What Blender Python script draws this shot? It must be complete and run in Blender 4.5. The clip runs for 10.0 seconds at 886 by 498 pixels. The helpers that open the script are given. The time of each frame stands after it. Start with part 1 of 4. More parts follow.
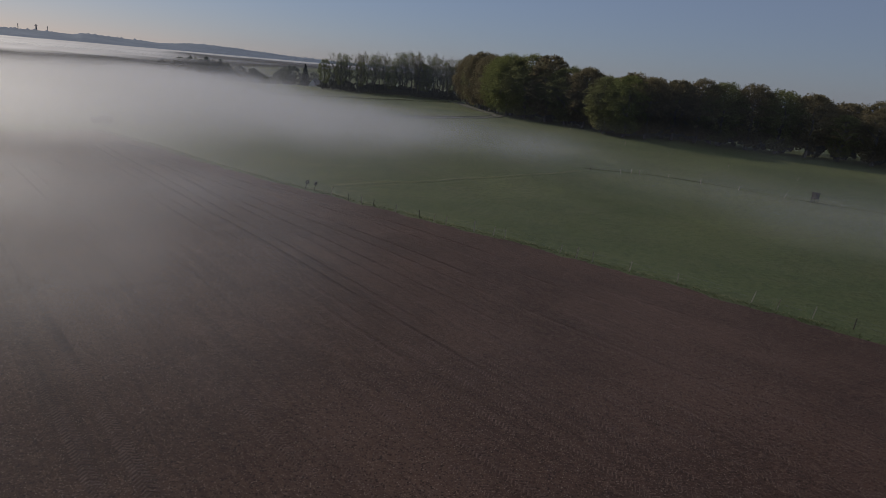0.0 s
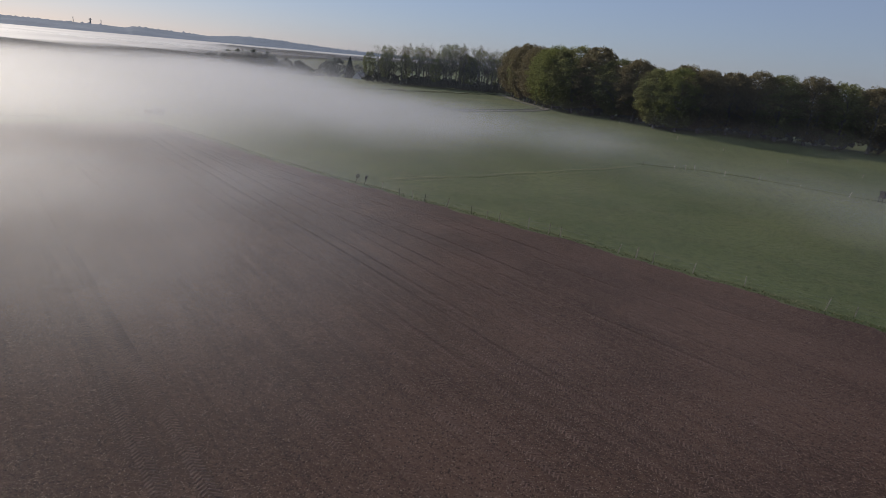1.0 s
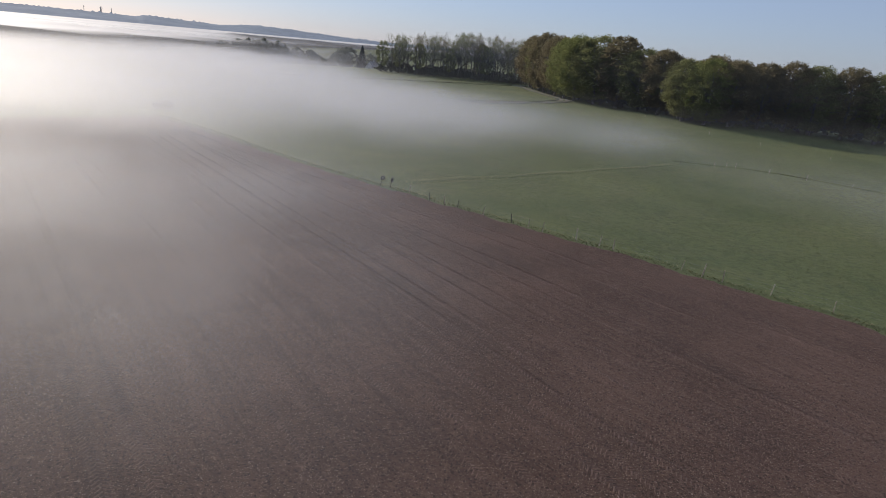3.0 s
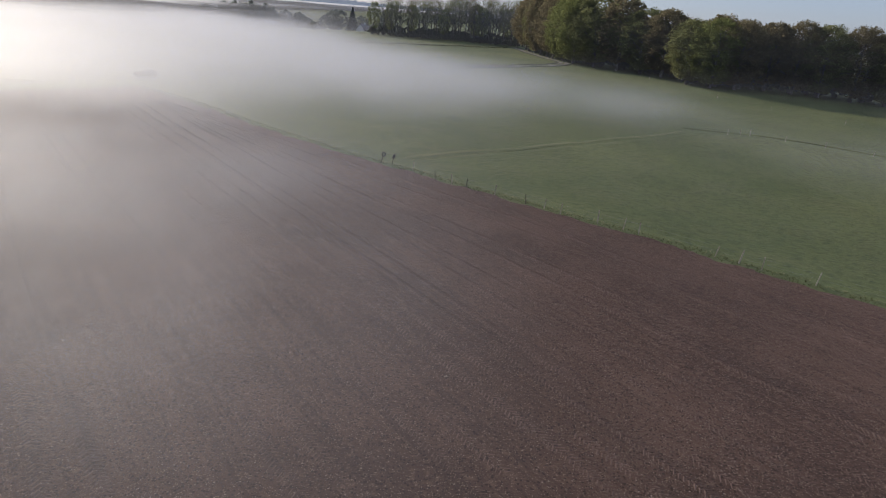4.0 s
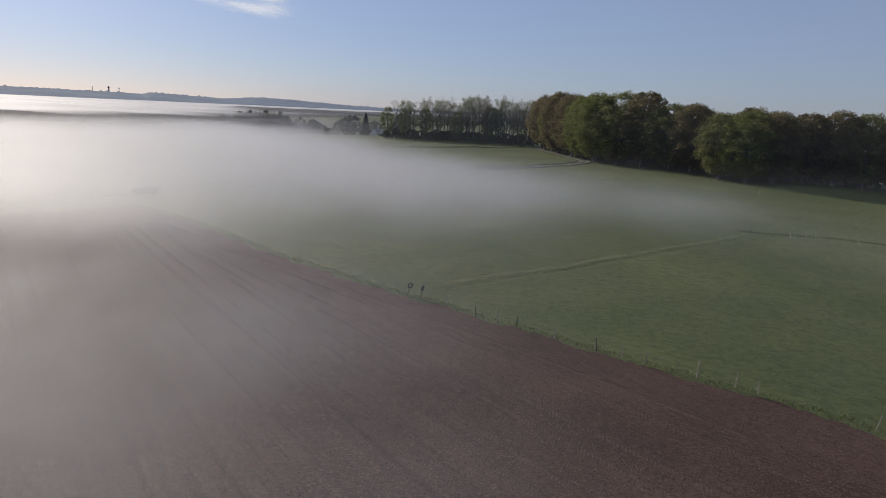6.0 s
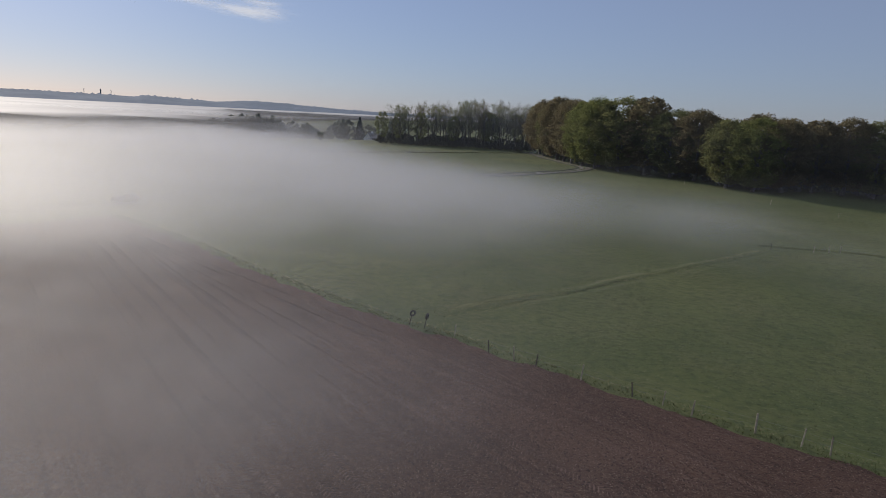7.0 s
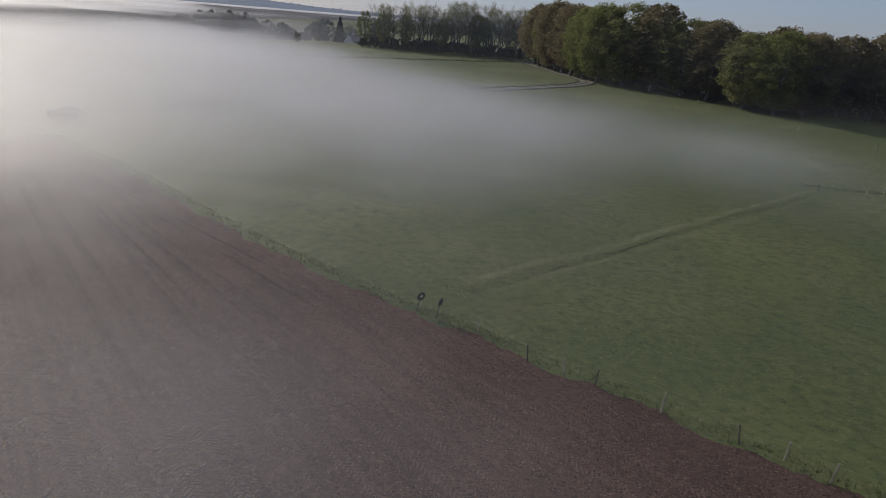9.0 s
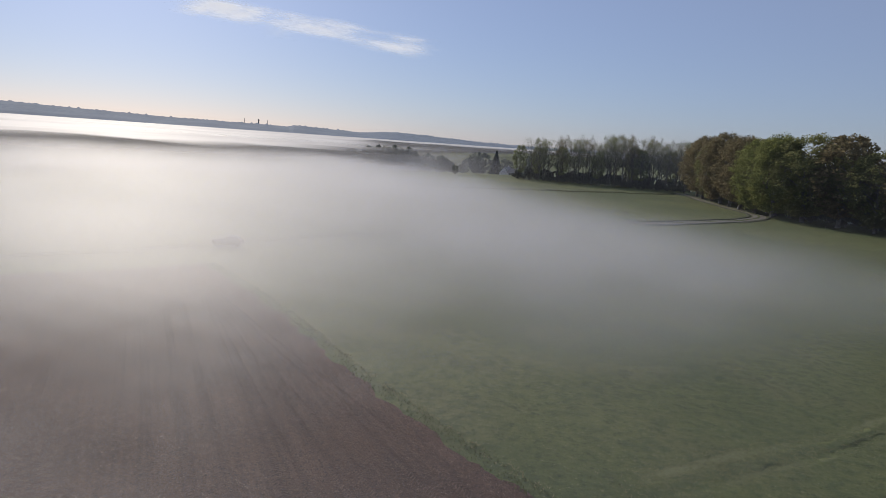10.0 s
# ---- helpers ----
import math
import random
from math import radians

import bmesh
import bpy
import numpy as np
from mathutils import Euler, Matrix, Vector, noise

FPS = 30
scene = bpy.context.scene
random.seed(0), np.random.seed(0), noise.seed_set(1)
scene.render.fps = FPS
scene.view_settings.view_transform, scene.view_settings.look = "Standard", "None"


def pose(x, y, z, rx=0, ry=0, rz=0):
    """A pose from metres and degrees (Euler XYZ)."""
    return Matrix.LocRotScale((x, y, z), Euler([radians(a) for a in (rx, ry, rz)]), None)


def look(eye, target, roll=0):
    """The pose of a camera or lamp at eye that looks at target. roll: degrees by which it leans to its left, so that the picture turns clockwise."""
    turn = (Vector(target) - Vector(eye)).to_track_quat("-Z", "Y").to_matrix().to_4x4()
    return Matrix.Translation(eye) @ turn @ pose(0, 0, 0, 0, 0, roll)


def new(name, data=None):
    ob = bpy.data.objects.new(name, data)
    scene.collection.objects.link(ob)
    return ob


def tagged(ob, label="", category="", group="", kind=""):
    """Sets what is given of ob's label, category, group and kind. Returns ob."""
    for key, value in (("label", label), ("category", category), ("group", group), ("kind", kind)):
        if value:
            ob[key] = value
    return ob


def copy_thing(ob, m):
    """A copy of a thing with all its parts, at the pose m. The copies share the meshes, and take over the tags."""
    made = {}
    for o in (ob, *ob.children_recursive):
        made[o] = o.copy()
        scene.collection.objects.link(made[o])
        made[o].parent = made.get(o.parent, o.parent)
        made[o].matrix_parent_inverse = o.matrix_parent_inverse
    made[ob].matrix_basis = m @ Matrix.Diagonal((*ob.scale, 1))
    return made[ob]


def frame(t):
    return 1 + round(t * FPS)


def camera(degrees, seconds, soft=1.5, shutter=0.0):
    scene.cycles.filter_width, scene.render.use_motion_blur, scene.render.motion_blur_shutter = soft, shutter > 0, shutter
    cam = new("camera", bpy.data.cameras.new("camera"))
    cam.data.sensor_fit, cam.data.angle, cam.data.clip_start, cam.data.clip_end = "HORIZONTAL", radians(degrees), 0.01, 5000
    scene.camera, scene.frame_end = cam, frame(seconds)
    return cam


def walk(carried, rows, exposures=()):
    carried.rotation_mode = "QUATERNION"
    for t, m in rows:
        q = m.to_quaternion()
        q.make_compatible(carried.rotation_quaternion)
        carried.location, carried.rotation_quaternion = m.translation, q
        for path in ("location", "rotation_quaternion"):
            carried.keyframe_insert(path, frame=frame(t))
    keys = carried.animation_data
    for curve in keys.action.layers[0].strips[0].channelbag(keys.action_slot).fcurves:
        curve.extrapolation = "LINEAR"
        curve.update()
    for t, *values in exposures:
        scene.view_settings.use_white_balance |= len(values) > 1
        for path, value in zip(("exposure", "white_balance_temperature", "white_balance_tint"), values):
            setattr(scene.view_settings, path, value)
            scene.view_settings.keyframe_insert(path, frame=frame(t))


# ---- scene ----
cam = camera(67.1, 10.0, 0.85)
PATH = [
    (0, (1.176, -4.036, 16.831), (1.219, -2.102, 16.323), 5.1),
    (0.5, (0.355, -3.325, 16.849), (0.361, -1.407, 16.282), 6.6),
    (1, (-0.335, -2.477, 16.757), (-0.407, -0.552, 16.218), 5.1),
    (1.5, (-1.072, -1.184, 16.666), (-1.176, 0.741, 16.133), 4.4),
    (2, (-1.881, 0.656, 16.644), (-1.98, 2.575, 16.09), 5.1),
    (3.5, (-4.593, 7.732, 16.788), (-4.686, 9.64, 16.197), 5.2),
    (4, (-5.587, 10.722, 16.869), (-5.653, 12.605, 16.2), 4.7),
    (4.5, (-6.563, 14.12, 16.961), (-6.725, 16.047, 16.452), 3.3),
    (5, (-7.232, 17.56, 16.944), (-7.416, 19.506, 16.523), 3.4),
    (5.5, (-7.981, 21.223, 16.982), (-8.134, 23.173, 16.567), 3.0),
    (6.8, (-10.2, 30.691, 17.023), (-10.315, 32.651, 16.646), 2.7),
    (7, (-10.523, 32.1, 17.032), (-10.633, 34.059, 16.646), 2.9),
    (7.5, (-11.334, 35.599, 17.136), (-11.439, 37.558, 16.749), 2.8),
    (8, (-12.161, 39.139, 17.218), (-12.235, 41.086, 16.766), 4.6),
    (8.5, (-12.874, 42.53, 17.211), (-12.894, 44.441, 16.622), 3.9),
    (9, (-13.977, 46.496, 17.345), (-14.006, 48.388, 16.699), 4.6),
    (9.5, (-14.853, 50.457, 17.399), (-15.066, 52.416, 17.061), 4.1),
    (10, (-15.655, 54.365, 17.407), (-16.152, 56.276, 17.092), 4.0),
]
walk(cam, [(t, look(eye, target, roll)) for t, eye, target, roll in PATH],
     [(0.0, -0.88), (0.5, -0.60), (1.0, -0.30), (1.5, -0.18), (2.0, -0.05), (4.0, 0.15), (4.5, 0.20), (5.0, 0.10), (5.5, -0.08), (7.0, -0.33), (8.5, -0.38), (9.0, -0.28), (9.5, -0.17), (10.0, -0.18)])

# ---- light ----
SUN_LEFT, SUN_UP = 41.0, 24.0
TO_SUN = Vector((-math.sin(radians(SUN_LEFT)) * math.cos(radians(SUN_UP)), math.cos(radians(SUN_LEFT)) * math.cos(radians(SUN_UP)), math.sin(radians(SUN_UP))))
world = bpy.data.worlds.new("sky")
scene.world = world
world.use_nodes = True
wt = world.node_tree
sky = wt.nodes.new("ShaderNodeTexSky")
sky.sky_type, sky.sun_disc = "NISHITA", False
sky.sun_elevation, sky.sun_rotation = radians(SUN_UP), radians(-SUN_LEFT)
sky.air_density, sky.dust_density, sky.ozone_density = 1.0, 0.45, 7.5
wt.nodes["Background"].inputs["Strength"].default_value = 0.085
tone = wt.nodes.new("ShaderNodeMix")
tone.data_type, tone.blend_type = "RGBA", "MULTIPLY"
tone.inputs[0].default_value, tone.inputs[7].default_value = 1.0, (1.02, 0.965, 1.08, 1)
wt.links.new(sky.outputs[0], tone.inputs[6])
veil = wt.nodes.new("ShaderNodeMix")
veil.data_type = "RGBA"
veil.inputs[0].default_value, veil.inputs[7].default_value = 0.42, (5.7, 6.1, 7.3, 1)
wt.links.new(tone.outputs[2], veil.inputs[6])
wt.links.new(veil.outputs[2], wt.nodes["Background"].inputs["Color"])
lamp = bpy.data.lights.new("sun", "SUN")
lamp.energy, lamp.angle, lamp.color = 3.2, radians(0.6), (1.0, 0.91, 0.80)
sun = new("sun", lamp)
sun.matrix_world = look(Vector((0, 0, 300)) + TO_SUN * 100, Vector((0, 0, 300)))
scene.cycles.transparent_max_bounces = 72

# ---- materials ----


class Shade:
    """A node material in the making."""

    def __init__(self, name):
        self.mat = bpy.data.materials.new(name)
        self.mat.use_nodes = True
        self.tree = self.mat.node_tree
        self.tree.nodes.clear()
        self.out = self.node("ShaderNodeOutputMaterial")

    def node(self, kind, **given):
        n = self.tree.nodes.new(kind)
        for key, value in given.items():
            setattr(n, key, value)
        return n

    def put(self, value, socket):
        if hasattr(value, "is_output"):
            self.tree.links.new(value, socket)
        else:
            socket.default_value = value

    def math(self, op, a, b=0.0, c=0.0, clamp=False):
        n = self.node("ShaderNodeMath", operation=op, use_clamp=clamp)
        for value, socket in zip((a, b, c), n.inputs):
            self.put(value, socket)
        return n.outputs[0]

    def position(self):
        return self.node("ShaderNodeNewGeometry").outputs["Position"]

    def mapped(self, scale=(1, 1, 1), turn=0.0, shift=(0, 0, 0)):
        n = self.node("ShaderNodeMapping")
        self.put(self.position(), n.inputs["Vector"])
        n.inputs["Scale"].default_value = scale
        n.inputs["Location"].default_value = shift
        if turn:
            first = self.node("ShaderNodeVectorRotate", rotation_type="Z_AXIS")
            self.put(self.position(), first.inputs["Vector"])
            first.inputs["Angle"].default_value = radians(turn)
            self.put(first.outputs[0], n.inputs["Vector"])
        return n.outputs[0]

    def noise(self, size, vector=None, detail=4.0, rough=0.55):
        n = self.node("ShaderNodeTexNoise")
        self.put(vector or self.position(), n.inputs["Vector"])
        n.inputs["Scale"].default_value, n.inputs["Detail"].default_value, n.inputs["Roughness"].default_value = 1.0 / size, detail, rough
        return n.outputs[0]

    def specks(self, size, share, big=0.42):
        """Single grains: 1 within some of the cells of that size, 0 between them."""
        n = self.node("ShaderNodeTexVoronoi")
        self.put(self.position(), n.inputs["Vector"])
        n.inputs["Scale"].default_value = 1.0 / size
        pick = self.node("ShaderNodeSeparateColor")
        self.put(n.outputs["Color"], pick.inputs[0])
        near = self.math("LESS_THAN", n.outputs["Distance"], self.math("MULTIPLY", pick.outputs[1], big))
        return self.math("MULTIPLY", near, self.math("LESS_THAN", pick.outputs[0], share))

    def span(self, value, a, b, c=0.0, d=1.0, smooth=True):
        n = self.node("ShaderNodeMapRange", interpolation_type="SMOOTHSTEP" if smooth else "LINEAR")
        for v, socket in zip((value, a, b, c, d), n.inputs):
            self.put(v, socket)
        return n.outputs[0]

    def mix(self, fac, a, b):
        n = self.node("ShaderNodeMix", data_type="RGBA")
        self.put(fac, n.inputs[0])
        for v, socket in ((a, n.inputs[6]), (b, n.inputs[7])):
            self.put((*v, 1) if isinstance(v, tuple) else v, socket)
        return n.outputs[2]

    def bump(self, height, strength=0.5, distance=0.05):
        n = self.node("ShaderNodeBump")
        n.inputs["Strength"].default_value, n.inputs["Distance"].default_value = strength, distance
        self.put(height, n.inputs["Height"])
        return n.outputs[0]

    def solid(self, colour, rough=0.9, metal=0.0, normal=None, specular=0.3):
        n = self.node("ShaderNodeBsdfPrincipled")
        self.put((*colour, 1) if isinstance(colour, tuple) else colour, n.inputs["Base Color"])
        self.put(rough, n.inputs["Roughness"])
        n.inputs["Metallic"].default_value = metal
        n.inputs["Specular IOR Level"].default_value = specular
        if normal:
            self.put(normal, n.inputs["Normal"])
        return n.outputs[0]

    def blend(self, fac, a, b):
        n = self.node("ShaderNodeMixShader")
        self.put(fac, n.inputs[0]), self.put(a, n.inputs[1]), self.put(b, n.inputs[2])
        return n.outputs[0]

    def done(self, shader):
        self.put(shader, self.out.inputs["Surface"])
        return self.mat


def rough_stuff(name, dark, light, size, grain, rough=0.9, relief=0.4, metal=0.0, specular=0.3):
    """A worn surface: two scales of variation and fine relief."""
    s = Shade(name)
    a, b = s.noise(size), s.noise(grain, detail=3)
    both = s.math("ADD", s.math("MULTIPLY", a, 0.55), s.math("MULTIPLY", b, 0.45))
    colour = s.mix(s.span(both, 0.35, 0.65), dark, light)
    return s.done(s.solid(colour, s.span(b, 0.3, 0.7, rough - 0.1, rough), metal, s.bump(b, relief, grain * 0.4), specular))


def meadow_grass():
    s = Shade("meadow_grass")
    far, mid, near, tuft = s.noise(38, detail=3), s.noise(7, detail=4), s.noise(0.75, detail=4), s.noise(0.28, detail=3, rough=0.7)
    c = s.mix(s.span(far, 0.35, 0.68), (0.082, 0.104, 0.033), (0.130, 0.144, 0.047))
    c = s.mix(s.math("MULTIPLY", s.span(mid, 0.42, 0.72), 0.55), c, (0.122, 0.126, 0.050))
    c = s.mix(s.math("MULTIPLY", s.span(near, 0.40, 0.70), 0.55), c, (0.044, 0.066, 0.022))
    c = s.mix(s.math("MULTIPLY", s.span(tuft, 0.55, 0.75), 0.6), c, (0.200, 0.195, 0.085))
    c = s.mix(s.math("MULTIPLY", s.specks(0.34, 0.5), 0.5), c, (0.040, 0.055, 0.022))
    c = s.mix(s.math("MULTIPLY", s.specks(0.14, 0.16), 0.5), c, (0.27, 0.26, 0.13))
    xyz = s.node("ShaderNodeSeparateXYZ")
    s.put(s.position(), xyz.inputs[0])
    x, y = s.math("ADD", xyz.outputs[0], 13.0), s.math("SUBTRACT", xyz.outputs[1], 89.7)
    run = s.math("ADD", s.math("MULTIPLY", x, 0.711), s.math("MULTIPLY", y, 0.703))
    side = s.math("SUBTRACT", s.math("MULTIPLY", x, 0.703), s.math("MULTIPLY", y, 0.711))
    side = s.math("ADD", side, s.math("MULTIPLY", s.math("SUBTRACT", mid, 0.5), 1.6))
    dry = s.math("MULTIPLY", s.span(run, -2.0, 3.0), s.span(run, 68.0, 58.0))
    first = s.span(s.math("ABSOLUTE", side), 0.55, 0.12)
    second = s.math("MULTIPLY", 0.45, s.span(s.math("ABSOLUTE", s.math("SUBTRACT", side, 2.1)), 0.45, 0.1))
    # Shade in the dip between the two dry strips, mixed into the grass colour.
    hollow_shade = s.span(s.math("ABSOLUTE", s.math("SUBTRACT", side, 1.0)), 0.6, 0.2)
    c = s.mix(s.math("MULTIPLY", s.math("MULTIPLY", hollow_shade, dry), 0.2), c, (0.045, 0.060, 0.024))
    c = s.mix(s.math("MULTIPLY", s.math("MULTIPLY", s.math("MAXIMUM", first, second), dry), s.span(s.math("ADD", near, mid), 0.85, 1.2, 0.05, 0.6)), c, (0.205, 0.205, 0.10))
    h = s.math("ADD", near, s.math("MULTIPLY", tuft, 0.6))
    return s.done(s.solid(c, 0.85, normal=s.bump(h, 0.6, 0.12), specular=0.2))


def harrowed_soil():
    s = Shade("harrowed_soil")
    rows = s.noise(1.0, s.mapped((3.4, 0.05, 1), -39), detail=3)
    wide = s.noise(1.0, s.mapped((0.34, 0.02, 1), -39), detail=2)
    big, clod, crumb = s.noise(14, detail=3), s.noise(0.34, detail=5, rough=0.65), s.noise(0.075, detail=3, rough=0.7)
    c = s.mix(s.span(big, 0.35, 0.68), (0.080, 0.045, 0.032), (0.126, 0.073, 0.052))
    c = s.mix(s.math("MULTIPLY", s.span(wide, 0.38, 0.66), 0.14), c, (0.072, 0.043, 0.032))
    c = s.mix(s.math("MULTIPLY", s.span(rows, 0.46, 0.66), 0.38), c, (0.050, 0.029, 0.022))
    c = s.mix(s.math("MULTIPLY", s.span(clod, 0.50, 0.75), 0.6), c, (0.180, 0.110, 0.078))
    c = s.mix(s.math("MULTIPLY", s.span(crumb, 0.60, 0.74), 0.7), c, (0.27, 0.195, 0.145))
    c = s.mix(s.math("MULTIPLY", s.specks(0.11, 0.6, 0.6), 0.85), c, (0.040, 0.024, 0.018))
    c = s.mix(s.math("MULTIPLY", s.specks(0.075, 0.16, 0.45), 0.8), c, (0.33, 0.245, 0.19))
    c = s.mix(s.math("MULTIPLY", s.specks(0.06, 0.30, 0.55), 0.7), c, (0.26, 0.18, 0.13))
    h = s.math("ADD", s.math("ADD", clod, s.math("MULTIPLY", crumb, 0.5)), s.math("MULTIPLY", rows, 0.5))
    return s.done(s.solid(c, 0.95, normal=s.bump(h, 1.0, 0.15), specular=0.15))


def leafage(name, dark, light, see_through=0.5):
    s = Shade(name)
    isle = s.node("ShaderNodeNewGeometry").outputs["Random Per Island"]
    tree = s.node("ShaderNodeObjectInfo").outputs["Random"]
    c = s.mix(s.span(isle, 0.0, 1.0, smooth=False), dark, light)
    c = s.mix(s.math("MULTIPLY", tree, 0.30), c, tuple(0.75 * v for v in dark))
    c = s.mix(s.math("MULTIPLY", s.span(s.noise(2.6, detail=2), 0.35, 0.7), 0.4), c, light)
    d, t = s.node("ShaderNodeBsdfDiffuse"), s.node("ShaderNodeBsdfTranslucent")
    s.put(c, d.inputs["Color"]), s.put(c, t.inputs["Color"])
    return s.done(s.blend(see_through, d.outputs[0], t.outputs[0]))


def fog_veil(name, thick, size, shift):
    """Drifting droplets, thicker towards the valley and over the dip in the pasture."""
    s = Shade(name)
    xyz = s.node("ShaderNodeSeparateXYZ")
    s.put(s.position(), xyz.inputs[0])
    x, y = xyz.outputs[0], xyz.outputs[1]
    wander = s.math("MULTIPLY", s.math("SUBTRACT", s.noise(48, s.mapped((1, 1, 0), 0, shift), detail=3), 0.5), 22.0)
    wx, wy = s.math("ADD", x, wander), s.math("ADD", y, wander)
    slope = s.math("SUBTRACT", wx, s.math("MULTIPLY", s.math("MAXIMUM", s.math("SUBTRACT", wy, 90.0), 0.0), 0.25))
    thickness = s.math("ADD", s.math("ADD", s.span(wy, 28.0, 48.0, 1.0, 1.45), s.math("MULTIPLY", s.span(wy, 62.0, 78.0, 0.0, -1.1), s.span(x, -54.0, -24.0))), s.span(wy, 88.0, 126.0, 0.0, 2.4))
    west = s.math("MULTIPLY", s.span(slope, 3.0, -38.0), thickness)
    west = s.math("MULTIPLY", west, s.span(s.math("ADD", wy, s.math("MULTIPLY", x, 1.15)), 185.0, 120.0))
    across = s.math("ADD", wy, s.math("MULTIPLY", wx, 1.6))
    dip = s.math("MULTIPLY", s.span(across, 112.0, 150.0), s.span(across, 200.0, 165.0))
    dip = s.math("MULTIPLY", s.math("MULTIPLY", dip, s.span(wy, 195.0, 140.0, 0.0, 0.36)), s.span(x, 100.0, 60.0))
    amount = s.math("ADD", s.math("ADD", west, dip), s.span(y, 150.0, 240.0, 0.05, 0.01))
    amount = s.math("MULTIPLY", amount, s.math("MULTIPLY", s.span(y, 12.0, 34.0, 0.5, 1.0), s.math("MULTIPLY", s.span(y, -20.0, 0.0), s.span(x, 118.0, 90.0))))
    drift = s.span(s.noise(size, s.mapped((1, 0.7, 1.6), 25, shift), detail=6, rough=0.6), 0.32, 0.68, 0.3, 1.65)
    z = s.math("SUBTRACT", xyz.outputs[2], s.span(y, 85.0, 225.0, 0.35, 2.1))
    top = s.math("SUBTRACT", s.math("ADD", z, s.math("MULTIPLY", wander, 0.05)), s.span(x, 0.0, -70.0, 0.0, 1.0))
    level = s.math("MULTIPLY", s.span(z, 0.5, 3.0), s.span(top, 8.0, 3.5))
    part = s.math("MULTIPLY", s.math("MULTIPLY", amount, level), s.math("MULTIPLY", drift, thick))
    thin = s.math("SUBTRACT", 1.0, s.math("POWER", 2.718, s.math("MULTIPLY", part, -1.0 / 0.23)))
    return fog_mix(s, s.math("MULTIPLY", thin, 0.23, clamp=True))


def fog_mix(s, part):
    """White droplets: an even scatter, and a broad lobe that throws the low sun's light onwards."""
    d, g = s.node("ShaderNodeBsdfDiffuse"), s.node("ShaderNodeBsdfGlossy")
    d.inputs["Color"].default_value = (0.61, 0.57, 0.50, 1)
    g.inputs["Color"].default_value = (1.0, 0.98, 0.95, 1)
    g.inputs["Roughness"].default_value = 0.76
    away = Vector((-TO_SUN.x, -TO_SUN.y, 0)).normalized()
    for socket, n in ((d.inputs["Normal"], TO_SUN * 0.35 + Vector((0, 0, 0.8))), (g.inputs["Normal"], Vector((0, 0, 1)) + away * 0.22)):
        way = s.node("ShaderNodeCombineXYZ")
        for v, one in zip(n.normalized(), way.inputs):
            one.default_value = v
        s.put(way.outputs[0], socket)
    clear = s.node("ShaderNodeBsdfTransparent")
    return s.done(s.blend(part, clear.outputs[0], s.blend(0.70, d.outputs[0], g.outputs[0])))


def valley_fog(name, thick, size, shift):
    s = Shade(name)
    xyz = s.node("ShaderNodeSeparateXYZ")
    s.put(s.position(), xyz.inputs[0])
    x, y = xyz.outputs[0], xyz.outputs[1]
    away = s.math("SUBTRACT", y, x)
    fade = s.math("MULTIPLY", s.span(away, 380.0, 460.0), s.span(x, -105.0, -180.0))
    far = s.span(y, 1250.0, 1700.0)
    fade = s.math("MAXIMUM", fade, far)
    hill = s.math("MULTIPLY", s.span(y, 1500.0, 1250.0), s.span(s.math("ADD", x, s.math("MULTIPLY", y, 0.40)), -40.0, 60.0))
    fade = s.math("MULTIPLY", fade, s.span(hill, 0.0, 1.0, 1.0, 0.12))
    low = s.math("MULTIPLY", s.math("MULTIPLY", s.span(x, -96.0, -170.0), s.span(away, 540.0, 600.0)), s.span(y, 640.0, 520.0))
    fade = s.math("MAXIMUM", fade, s.math("MULTIPLY", low, 0.42))
    drift = s.span(s.noise(size, s.mapped((1, 1, 1), 0, shift), detail=4), 0.30, 0.62, 0.82, 1.0)
    return fog_mix(s, s.math("MULTIPLY", s.math("MULTIPLY", fade, drift), thick, clamp=True))


GRASS, SOIL = meadow_grass(), harrowed_soil()
CLOD = rough_stuff("soil_clod", (0.16, 0.11, 0.08), (0.36, 0.28, 0.22), 0.9, 0.10)
TREAD = rough_stuff("pressed_soil", (0.100, 0.058, 0.042), (0.185, 0.112, 0.082), 1.2, 0.10)
LANE = rough_stuff("worn_lane", (0.115, 0.105, 0.085), (0.20, 0.185, 0.155), 3.0, 0.3)
POST = rough_stuff("weathered_post", (0.26, 0.21, 0.15), (0.50, 0.44, 0.34), 0.3, 0.03)
DARK_POST = rough_stuff("dark_post", (0.05, 0.042, 0.034), (0.13, 0.11, 0.09), 0.3, 0.03)
WIRE = rough_stuff("fence_wire", (0.22, 0.21, 0.20), (0.34, 0.33, 0.31), 0.4, 0.05, 0.5, 0.1, 0.8)
RUBBER = rough_stuff("old_rubber", (0.014, 0.014, 0.015), (0.035, 0.034, 0.033), 0.2, 0.03, 0.75)
DRY = leafage("dry_grass", (0.20, 0.20, 0.09), (0.38, 0.36, 0.20), 0.6)
TUFT = leafage("rank_grass", (0.070, 0.090, 0.034), (0.130, 0.150, 0.058), 0.5)
BARK = rough_stuff("grey_bark", (0.11, 0.098, 0.082), (0.24, 0.22, 0.19), 0.9, 0.10)
FRESH = leafage("fresh_beech_leaves", (0.165, 0.182, 0.062), (0.315, 0.330, 0.120), 0.55)
OLIVE = leafage("olive_spring_leaves", (0.165, 0.170, 0.070), (0.300, 0.300, 0.130), 0.55)
BROWN = leafage("brown_buds", (0.185, 0.155, 0.085), (0.285, 0.240, 0.135), 0.55)
